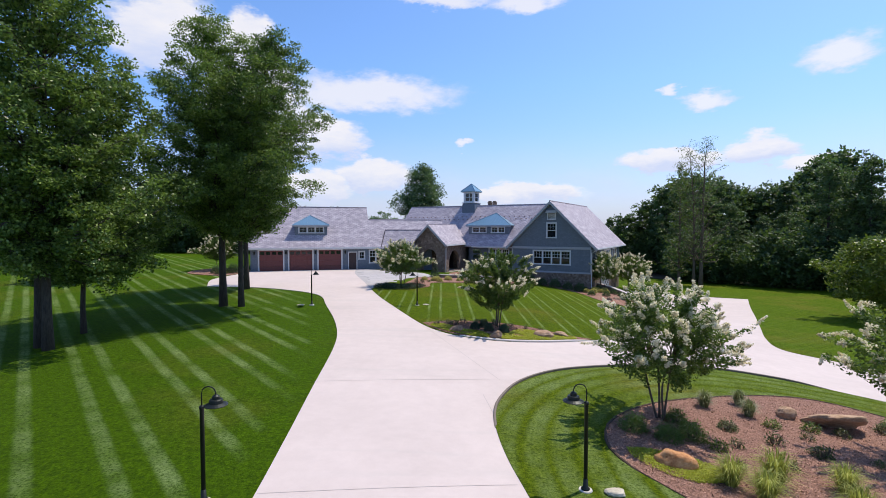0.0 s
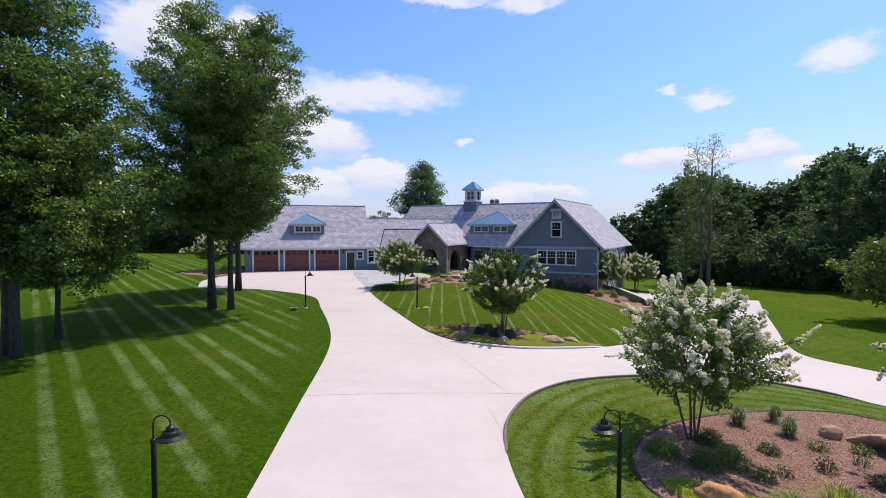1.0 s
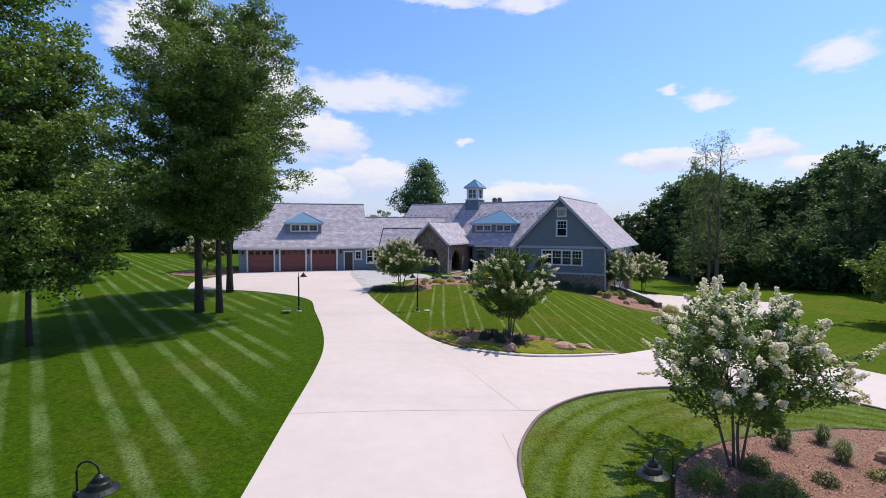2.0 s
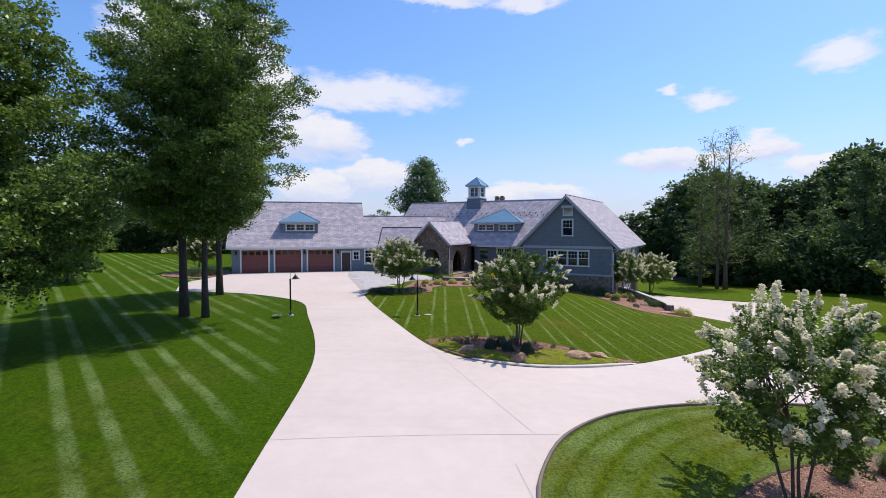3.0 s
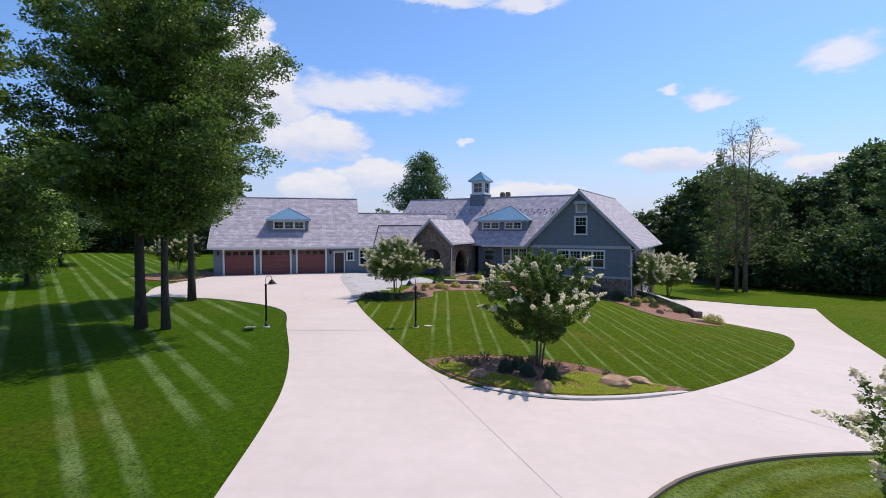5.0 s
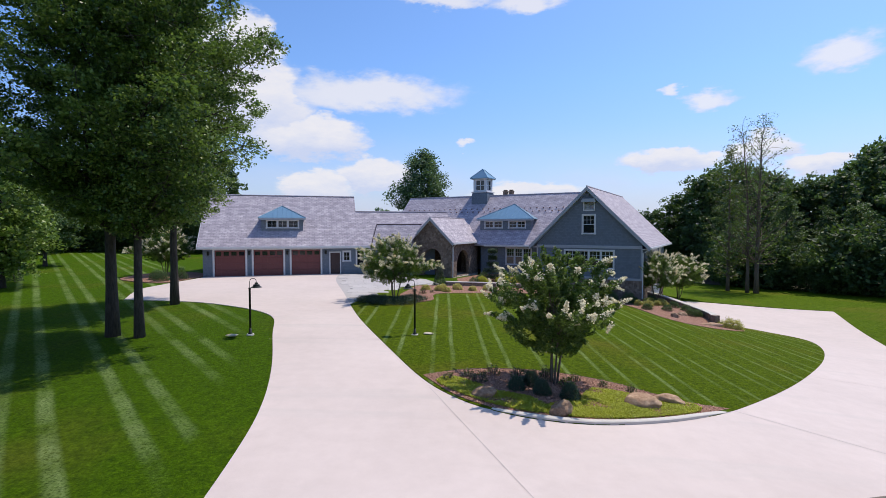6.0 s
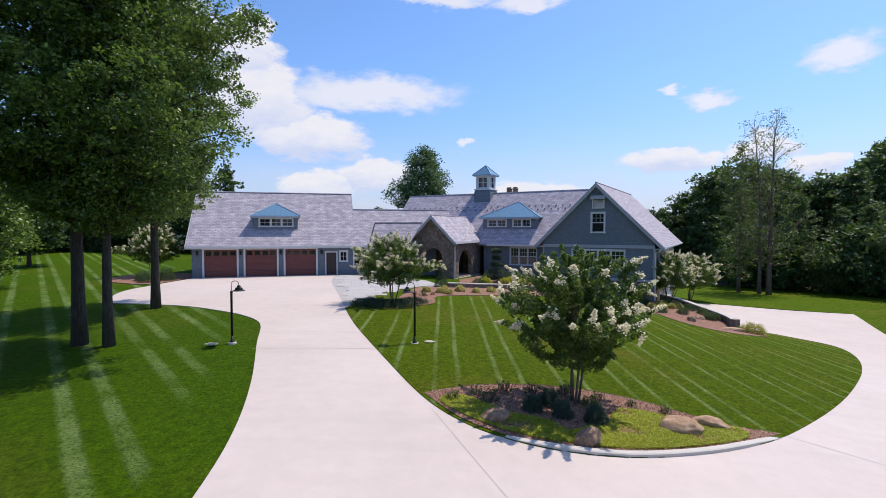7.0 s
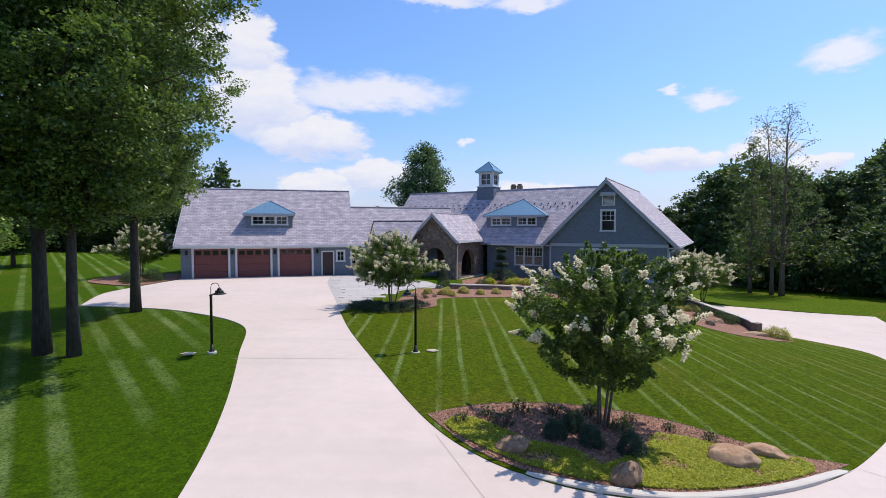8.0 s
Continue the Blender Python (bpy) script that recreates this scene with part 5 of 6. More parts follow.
def bough_tree(name, height, base, radius, trunk_r, boughs, gap, spray, per, leaf, mat, bark, seed, lean=(0, 0), label="", category="tree", droop=0.25, peak=0.12):
    """A straight trunk whose boughs carry flat sprays of leaves, with dark gaps between them."""
    rng = np.random.default_rng(seed)
    root = new(name)
    root.empty_display_size = 0.5
    top = height * 0.93
    wob = rng.uniform(-0.13, 0.13, (9, 2)) * min(1.0, radius / 4)
    path = [Vector((wob[k][0] * k / 8 + lean[0] * (k / 8) ** 3 * 0.7, wob[k][1] * k / 8 + lean[1] * (k / 8) ** 3 * 0.7, -0.2 + (top + 0.2) * k / 8)) for k in range(9)]
    bm = bmesh.new()
    tube(bm, path, [trunk_r * (1.35 if k == 0 else (1 - k / 8) ** 0.8 + 0.06) for k in range(9)], 10)
    part("trunk", bm, bark, root, smooth=True)
    bm = bmesh.new()
    ph, amp = rng.uniform(0, math.tau, 3), rng.uniform(0.06, 0.14, 3)
    C = []
    for k in range(boughs):
        t = (k + rng.uniform(0, 1)) / boughs
        az = k * 2.399 + rng.uniform(-0.4, 0.4)
        rough = 1 + amp[0] * math.sin(2 * az + ph[0]) + amp[1] * math.sin(3 * az + ph[1] + 5 * t) + amp[2] * math.sin(15 * t + ph[2] + az)
        env = math.sin(math.pi * min(1, t * (1 - peak) + peak)) ** 0.62
        out = max(0.35, radius * env * rough * rng.uniform(0.25, 1.0) ** 0.4)
        zt = base + (height - base) * t
        z0 = max(base * 0.85, zt - out * rng.uniform(0.55, 1.05) - 0.5)
        f = min(max((z0 + 0.2) / (top + 0.2) * 8, 0), 7.9)
        a0 = path[int(f)].lerp(path[int(f) + 1], f - int(f))
        tip = Vector((a0.x * 0.4 + lean[0] * t * 0.6 + math.cos(az) * out, a0.y * 0.4 + lean[1] * t * 0.6 + math.sin(az) * out, zt - droop * (1 - t) * out * 0.5))
        pts = limb(bm, a0, tip, max(0.03, trunk_r * 0.34 * (1.05 - t)), 0.015, rng, 0.12, 6, 5)
        d = (tip - a0)
        ln = d.length
        side = Vector((-d.y, d.x, 0.001)).normalized()
        n = max(2, int(ln * 0.72 / gap))
        for j in range(n + 1):
            u = 0.3 + 0.72 * j / n
            g = min(u, 1.0) * 6
            p = pts[min(int(g), 5)].lerp(pts[min(int(g), 5) + 1], min(1.0, g - min(int(g), 5)))
            wide = ln * 0.22 * math.sin(math.pi * min(1.0, u * 0.8 + 0.12)) + 0.12
            for sgn in (-1, 1):
                c = p + side * sgn * wide * rng.uniform(0.2, 1.0) + Vector(rng.normal(size=3)) * gap * 0.35
                c.z -= droop * wide * 0.3
                C.append(c)
                if (c - p).length > 0.3 and rng.uniform() < (0.5 if gap < 1 else 0.12):
                    tube(bm, [p, p.lerp(c, 0.55) + Vector((0, 0, 0.06)), c], [0.022, 0.014, 0.006], 4)
    tagged(part("branchwork", bm, bark, root, smooth=True), kind="stuff")
    L = puff(rng, np.array(C), per, spray, 0.55)
    tagged(part("crown", leaves_mesh("crown", L, leaf, mat, seed + 1, 0.4, 0.62), None, root), kind="stuff")
    return tagged(root, label, category)


def place(ob, x, y, turn=0.0, size=1.0, dz=0.0):
    ob.matrix_basis = pose(x, y, land(x, y) + dz, 0, 0, turn) @ Matrix.Scale(size, 4)
    return ob


G = "tall trees on the west lawn"
for x, y, h, b, r, tr, n, s, lean in ((-15.15, 33.9, 19.6, 5.6, 4.9, 0.24, 84, 11, (-0.8, 0)), (-13.78, 33.6, 18.3, 5.2, 4.9, 0.18, 82, 12, (3.0, -0.3)), (-16.6, 41.6, 18.4, 5.6, 4.7, 0.22, 72, 13, (0.6, 0.8))):
    place(tagged(bough_tree("shade_tree", h, b, r, tr, n, 0.6, 0.62, 115, 0.14, LEAF, BARK, s, lean, "tall broad-leaved shade tree with a straight dark trunk", peak=0.07), group=G), x, y)
for x, y, h, b, r, tr, n, s, lean in ((-19.6, 23.9, 20.5, 5.0, 4.8, 0.25, 66, 21, (-0.8, 0)), (-18.8, 23.3, 18.6, 4.6, 4.3, 0.2, 66, 22, (0.8, 0.0)), (-19.5, 26.6, 13.4, 3.6, 4.9, 0.13, 64, 23, (2.6, 0.3))):
    place(tagged(bough_tree("shade_tree", h, b, r, tr, n, 0.64, 0.6, 85, 0.165, LEAF, BARK, s, lean, "leafy shade tree with low hanging branches on the lawn", droop=0.7), group=G), x, y)
place(bough_tree("shade_tree", 10.0, 2.0, 3.6, 0.16, 40, 0.8, 0.75, 60, 0.28, LEAF, BARK, 24, (0, 0), "younger leafy tree standing on the far west lawn"), -33.1, 48.5)
place(bough_tree("shade_tree", 11.0, 2.2, 4.0, 0.18, 40, 0.85, 0.8, 60, 0.3, LEAFDARK, BARK, 25, (0, 0), "younger leafy tree standing on the far west lawn"), -42.5, 64.0)


def crape_myrtle(width, height, base, clumps, per, blooms, seed, leaf=0.13, label="", stems=4, shape="umbrella", crest=1.2):
    """Several slender stems that fan out to a vase of small leaves with white flower heads."""
    rng = np.random.default_rng(seed)
    root = new("crape_myrtle")
    root.empty_display_size = 0.5
    r = width / 2
    C = crown_clumps(rng, clumps, base, height - base, r, shape)
    twigs = bmesh.new()
    for k in range(stems):
        bm = bmesh.new()
        a = k * math.tau / stems + rng.uniform(-0.3, 0.3)
        far = r * rng.uniform(0.14, 0.42)
        tip = Vector((math.cos(a) * far, math.sin(a) * far, base + (height - base) * rng.uniform(0.35, 0.6)))
        foot = Vector((math.cos(a) * 0.1, math.sin(a) * 0.1, -0.1))
        pts = limb(bm, foot, tip, 0.04, 0.02, rng, 0.14, 8)
        part("stem", bm, BARKPALE, root, smooth=True)
        for j in sorted(range(len(C)), key=lambda j: (Vector(C[j]) - tip).length)[:max(8, clumps // stems // 2)]:
            limb(twigs, pts[int(rng.integers(4, 9))], C[j], 0.018, 0.005, rng, 0.1, 3, 4)
    tagged(part("branchwork", twigs, BARKPALE, root, smooth=True), kind="stuff")
    # leafy shoots that lean outwards and up
    out = np.column_stack([C[:, 0] / r, C[:, 1] / r, 0.25 + 0.75 * (C[:, 2] - base) / (height - base)]) + rng.normal(size=C.shape) * 0.22
    out /= np.linalg.norm(out, axis=1)[:, None]
    ln = rng.uniform(0.5, 1.05, len(C)) * width * 0.16
    t = rng.uniform(-0.6, 1.0, (len(C), per, 1))
    d = rng.normal(size=(len(C), per, 3))
    d /= np.linalg.norm(d, axis=2)[:, :, None]
    wide = width * 0.042 * (1.15 - 0.7 * np.clip(t, 0, 1)) * rng.uniform(0.3, 1.0, (len(C), per, 1)) ** 0.5
    L = (C[:, None, :] + out[:, None, :] * t * ln[:, None, None] + d * wide).reshape(-1, 3)
    tagged(part("crown", leaves_mesh("crown", L, leaf, LEAFCRAPE, seed + 1, 0.3, 0.5), None, root), kind="stuff")
    # flower heads at the ends of the outer and upper shoots
    score = np.hypot(C[:, 0], C[:, 1]) / r * 0.8 + (C[:, 2] - base) / (height - base) * crest
    order = np.argsort(-score * rng.uniform(0.75, 1.25, len(C)))[:blooms]
    cone = []
    for j in order:
        n = int(rng.integers(90, 180))
        t = rng.uniform(0, 1, n)
        long, wd = rng.uniform(0.14, 0.34), rng.uniform(0.1, 0.2)
        d = rng.normal(size=(n, 3))
        d /= np.linalg.norm(d, axis=1)[:, None]
        way = out[j] + rng.normal(size=3) * 0.5 - np.array([0, 0, 0.25 * rng.uniform()])
        p = C[j] + out[j] * ln[j] * 0.92 + way * (t * long)[:, None] + d * (wd * (1 - t * 0.75) * rng.uniform(0.25, 1.0, n))[:, None]
        cone.append(p)
    if cone:
        tagged(part("blossom", leaves_mesh("blossom", np.concatenate(cone), 0.06, BLOSSOM, seed + 2, 0.8, 0.9), None, root, "creamy white flower heads"), kind="stuff")
    return tagged(root, label, "tree", "flowering crape myrtles")


place(crape_myrtle(4.2, 4.1, 1.45, 200, 100, 165, 31, 0.11, label="crape myrtle full of creamy blossom over the mulch bed"), 7.2, 15.9)
place(crape_myrtle(3.4, 4.25, 1.25, 200, 145, 70, 32, 0.11, label="crape myrtle with scattered white blossom on the island bed", shape="round", crest=0.1), 3.2, 28.4)
place(crape_myrtle(4.5, 5.0, 1.9, 190, 95, 130, 33, 0.12, label="crape myrtle with heavy cream blossom at the bed's edge"), 14.7, 13.7)
far_myrtle = place(crape_myrtle(4.0, 3.6, 1.25, 210, 95, 170, 34, 0.12, "rounded crape myrtle covered in white blossom by the paving"), -3.6, 43.6)
for x, y, a, s in ((17.75, 54.2, 40, 1.0), (24.4, 64.0, 130, 1.15), (-25.8, 57.0, 200, 1.05)):
    tagged(copy_thing(far_myrtle, pose(x, y, land(x, y) + (0.66 if 0 < y < 55 else 0), 0, 0, a) @ Matrix.Scale(s, 4)), "rounded crape myrtle covered in white blossom beside the house")

# woods
W = "tall dense woodland tree at the edge of the wood"
kinds = [bough_tree("woodland_tree", 22.0, 2.0, 4.7, 0.35, 44, 1.4, 1.0, 32, 0.46, LEAFFAR, BARK, 41, label=W),
         bough_tree("woodland_tree", 19.0, 1.2, 4.4, 0.3, 42, 1.4, 1.0, 32, 0.46, LEAFDARK, BARK, 42, (0.8, 0.3), W),
         bough_tree("woodland_tree", 24.0, 3.0, 4.3, 0.35, 44, 1.4, 0.95, 32, 0.46, LEAFFAR, BARK, 43, label=W, peak=0.2),
         tree("cedar", 15.0, 0.6, 3.2, 0.2, 130, 60, 0.4, NEEDLE, BARK, 44, "cone", clump_r=0.55, label="dark pointed cedar at the wood's edge", limbs=10),
         bough_tree("woodland_tree", 20.0, 0.8, 5.0, 0.3, 36, 1.6, 1.2, 20, 0.7, LEAFFAR, BARK, 46, label="dense woodland tree deep in the wood"),
         tree("understory_tree", 7.0, 0.3, 3.0, 0.1, 60, 36, 0.48, LEAFDARK, BARK, 47, "round", clump_r=0.75, label="low leafy sapling filling the wood's edge", limbs=8)]
spots = []
rw = random.Random(5)
for k in range(18):
    t = k / 17
    x, y = 43 + 26 * t + rw.uniform(-1.5, 1.5), 89 - 36 * t + rw.uniform(-2, 2)
    spots.append((x, y, rw.choice((0, 0, 1, 2, 1)), ((29.0 if t > 0.47 else 18.0 if t > 0.29 else 13.6) + rw.uniform(-2, 1.2)) / 22.0))
for k in range(14):
    t = k / 13
    spots.append((42 + 36 * t + rw.uniform(-2, 2), 99 - 36 * t + rw.uniform(-3, 3), rw.choice((0, 1, 2)), ((29.0 if t > 0.54 else 19.0 if t > 0.42 else 15.0) + rw.uniform(-2, 1.5)) / 22.0))
for k in range(8):
    spots.append((28 + 4.0 * k + rw.uniform(-2, 2), 112 + rw.uniform(-4, 8), rw.choice((1, 3, 1)), rw.uniform(0.6, 0.8)))
for k in range(16):
    t = k / 15
    spots.append((-108 + 62 * t + rw.uniform(-2, 2), 92 + 8 * t + rw.uniform(-4, 5), rw.choice((4, 4, 4, 3)), rw.uniform(0.75, 1.0)))
for k in range(10):
    t = k / 9
    spots.append((-62 + 6 * math.sin(k) - 14 * (1 - t), 40 + 46 * t, 4, rw.uniform(0.7, 0.95)))
for k in range(3):
    spots.append((-45 + 2.8 * k + rw.uniform(-1, 1), 99 + rw.uniform(-2, 3), 4, rw.uniform(0.66, 0.78)))
for k in range(17):
    spots.append((-92 + 3.7 * k + rw.uniform(-1, 1), 88 + 0.35 * k + rw.uniform(-1, 1.5), 5, rw.uniform(0.8, 1.3)))
# the deeper rows, whose tops rise from the house towards the south-east
for k in range(26):
    a = 0.375 + 0.021 * k
    d = rw.uniform(84, 104)
    drop = float(np.interp(a, (0.375, 0.42, 0.466, 0.486, 0.52, 0.565, 0.615, 0.66, 0.71, 0.75, 0.79, 0.83, 0.92), (28, 38, 61, 88, 101, 112, 106, 88, 84, 94, 111, 140, 161))) / 871
    x, y = a * d, 9 + d
    spots.append((x, y, 4, (5.2 + drop * d - land(x, y) - rw.uniform(0, 1.2)) / 19.6))
for k in range(34):
    t = k / 33
    spots.append((41.5 + 27 * t + rw.uniform(-1, 1), 84.5 - 36 * t + rw.uniform(-1, 1.6), 5, rw.uniform(0.6, 1.15)))
first = {}
for x, y, k, s in spots:
    ob = kinds[k]
    m = pose(x, y, land(x, y) - 0.1, 0, 0, rw.uniform(0, 360)) @ Matrix.Scale(s, 4)
    if k not in first:
        first[k] = True
        ob.matrix_basis = m
        tagged(ob, group="woodland")
    else:
        copy_thing(ob, m)
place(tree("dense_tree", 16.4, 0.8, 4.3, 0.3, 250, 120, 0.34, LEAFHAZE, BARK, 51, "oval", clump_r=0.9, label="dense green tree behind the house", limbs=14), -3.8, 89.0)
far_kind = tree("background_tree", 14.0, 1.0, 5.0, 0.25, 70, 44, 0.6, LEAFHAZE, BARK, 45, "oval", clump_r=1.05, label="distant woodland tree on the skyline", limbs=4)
for k in range(30):
    x, y = -70 + 5.0 * k + rw.uniform(-2, 2), 150 + rw.uniform(-8, 12)
    m = pose(x, y, land(x, y) - 0.3, 0, 0, rw.uniform(0, 360)) @ Matrix.Scale(rw.uniform(0.7, 1.05), 4)
    if k == 0:
        far_kind.matrix_basis = m
        tagged(far_kind, group="skyline trees")
    else:
        copy_thing(far_kind, m)
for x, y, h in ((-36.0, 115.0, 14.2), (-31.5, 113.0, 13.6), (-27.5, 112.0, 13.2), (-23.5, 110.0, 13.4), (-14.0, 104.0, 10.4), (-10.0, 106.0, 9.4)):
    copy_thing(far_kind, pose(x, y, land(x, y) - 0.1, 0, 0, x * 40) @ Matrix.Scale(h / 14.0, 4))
place(tree("ornamental_tree", 7.4, 1.6, 4.3, 0.16, 220, 70, 0.3, LEAFYEL, BARK, 52, "round", clump_r=0.6, label="low domed yellow-green ornamental tree on the east lawn", limbs=20), 39.7, 43.5)
place(bough_tree("thin_tree", 19.5, 2.2, 3.0, 0.2, 50, 0.9, 0.6, 12, 0.22, LEAFYEL, BARKPALE, 54, label="slender leafy tree before the wood"), 37.4, 77.5)
place(bough_tree("thin_tree", 23.0, 4.5, 4.2, 0.27, 64, 0.9, 0.55, 6, 0.2, LEAF, BARKPALE, 53, (0.8, 0.3), label="tall thin half-bare tree before the wood", peak=0.25), 39.5, 74.8)
place(bough_tree("thin_tree", 22.0, 5.5, 3.4, 0.2, 50, 0.9, 0.55, 5, 0.2, LEAFYEL, BARKPALE, 55, (-1.2, 0.3), label="tall thin half-bare tree before the wood", peak=0.25), 38.7, 75.4)


def lamp_post(x, y, turn, label="black driveway lamp post with a gooseneck barn shade"):
    root = new("lamp_post")
    root.empty_display_size = 0.3
    bm = bmesh.new()
    lathe(bm, [(0.16, -0.1), (0.16, 0.03), (0.15, 0.05)], 18)
    part("footing", bm, KERB, root, "round concrete footing")
    bm = bmesh.new()
    lathe(bm, [(0.1, 0.05), (0.1, 0.08), (0.06, 0.11), (0.05, 0.3)], 14)
    part("base", bm, LAMPMETAL, root, smooth=True)
    bm = bmesh.new()
    lathe(bm, [(0.045, 0.3), (0.045, 2.02), (0.055, 2.03), (0.055, 2.08), (0.03, 2.1)], 14)
    part("post", bm, LAMPMETAL, root, smooth=True)
    bm = bmesh.new()
    pts = [(0, 0, 2.08), (0, 0, 2.25), (0, 0, 2.36)]
    pts += [(0.15 - 0.15 * math.cos(a), 0, 2.36 + 0.14 * math.sin(a)) for a in (0.5, 1.0, 1.57, 2.1, 2.6, 3.14)]
    pts += [(0.3, 0, 2.3)]
    tube(bm, pts, 0.014, 8)
    part("gooseneck", bm, LAMPMETAL, root, smooth=True)
    bm = bmesh.new()
    lathe(bm, [(0.235, 2.10), (0.24, 2.112), (0.165, 2.15), (0.145, 2.154), (0.135, 2.22), (0.12, 2.235), (0.078, 2.24), (0.072, 2.295), (0.03, 2.33)], 20, (0.3, 0, 0))
    part("shade", bm, LAMPMETAL, root, "dark stepped metal barn shade")
    tagged(root, label, "street lamp", "driveway lamp posts")
    root.matrix_basis = pose(x, y, land(x, y) + 0.02, 0, 0, turn)
    return root


lamp_post(3.3, 11.1, 180)
lamp_post(-5.05, 10.2, 0)
lamp_post(-9.0, 33.8, 0)
lamp_post(-1.75, 34.2, 180)

# ---------------------------------------------------------------- planting, stones and small things


def inside_many(P, poly):
    """Which of many plan points lie within an outline."""
    odd = np.zeros(len(P), bool)
    q = [(p[0], p[1]) for p in poly]
    for (x0, y0), (x1, y1) in zip(q, q[1:] + q[:1]):
        if y0 == y1:
            continue
        hit = ((y0 > P[:, 1]) != (y1 > P[:, 1])) & (P[:, 0] < (x1 - x0) * (P[:, 1] - y0) / (y1 - y0) + x0)
        odd ^= hit
    return odd


def land_many(P):
    return np.array([land(x, y) for x, y in P])


def boulder(name, x, y, size, mat, seed, turn, label, sink=0.25, shear=0.0):
    bm = bmesh.new()
    bmesh.ops.create_icosphere(bm, subdivisions=4, radius=0.5)
    off = Vector((seed * 3.7, seed * 1.3, 0))
    rb = random.Random(seed)
    cuts = [(Vector((rb.gauss(0, 1), rb.gauss(0, 1), rb.gauss(0.2, 0.8))).normalized(), rb.uniform(0.74, 0.92)) for _ in range(9)]
    for v in bm.verts:
        n = v.co.normalized()
        d = 1 + 0.2 * noise.noise(n * 1.1 + off) + 0.12 * noise.noise(n * 2.7 + off) + 0.06 * noise.noise(n * 7 + off) + 0.03 * noise.noise(n * 15 + off)
        flat = 1 - 0.25 * max(0.0, noise.noise(n * 0.9 + off * 2))
        q = n * d
        for c, o in cuts:
            over = q.dot(c) - o
            if over > 0:
                q -= c * over * 0.9
        q *= 1 + 0.035 * noise.noise(q * 5 + off) + 0.02 * noise.noise(q * 13 + off)
        n, d = q, 1.0
        v.co = Vector((n.x * d * flat * size[0] * 0.5, n.y * d * size[1] * 0.5, max(-0.35, n.z * d * 0.5) * size[2] * 1.4))
        v.co.y -= shear * max(0.0, v.co.z + 0.2 * size[2])
    ob = part(name, bm, mat, smooth=True)
    ob.matrix_basis = pose(x, y, land(x, y) + 0.07 + size[2] * (0.5 - sink), 0, 0, turn)
    return tagged(ob, label, "boulder")


boulder("boulder", 6.1, 12.6, (1.0, 0.7, 0.4), ROCKRED, 1, -18, "rust-stained sandstone boulder in lime groundcover")
boulder("boulder", 12.2, 17.2, (0.75, 0.55, 0.42), ROCK, 2, 10, "rounded tan sandstone boulder on mulch")
boulder("boulder", 13.5, 17.0, (1.9, 0.95, 0.72), ROCK, 3, -8, "long flat-topped tan boulder with a shaded hollow", shear=1.7)
boulder("boulder", 2.85, 25.8, (0.74, 0.55, 0.4), ROCKDARK, 4, 30, "rough brown boulder beside the kerb")
boulder("boulder", 5.6, 27.0, (1.25, 0.75, 0.38), ROCK, 5, -12, "smooth tan boulder in the island bed")
boulder("boulder", 6.6, 27.5, (1.0, 0.6, 0.26), ROCK, 6, -20, "low flat tan stone in the island bed")
boulder("boulder", 0.8, 26.9, (0.85, 0.6, 0.3), ROCKDARK, 7, 15, "dark boulder half sunk in mulch")
boulder("boulder", 17.4, 48.8, (0.9, 0.7, 0.5), ROCKDARK, 8, 40, "brown boulder on the mulch slope")
boulder("boulder", 16.3, 47.6, (0.8, 0.6, 0.4), ROCKDARK, 13, 70, "brown boulder on the mulch slope")
boulder("boulder", 15.6, 51.0, (0.7, 0.5, 0.36), ROCK, 14, 20, "small tan boulder on the mulch slope")
boulder("boulder", 18.0, 46.0, (1.5, 0.6, 0.2), ROCK, 9, -12, "flat pale stone at the edge of the mulch")
boulder("flat_stone", 3.95, 11.0, (0.55, 0.36, 0.1), FLATSTONE, 10, 5, "pale flat stone beside the lamp post")
boulder("flat_stone", -9.65, 33.45, (0.6, 0.28, 0.08), FLATSTONE, 11, 8, "pale flat stone beside the lamp post")
boulder("flat_stone", -1.15, 34.35, (0.5, 0.26, 0.08), FLATSTONE, 12, 0, "pale flat stone beside the lamp post")


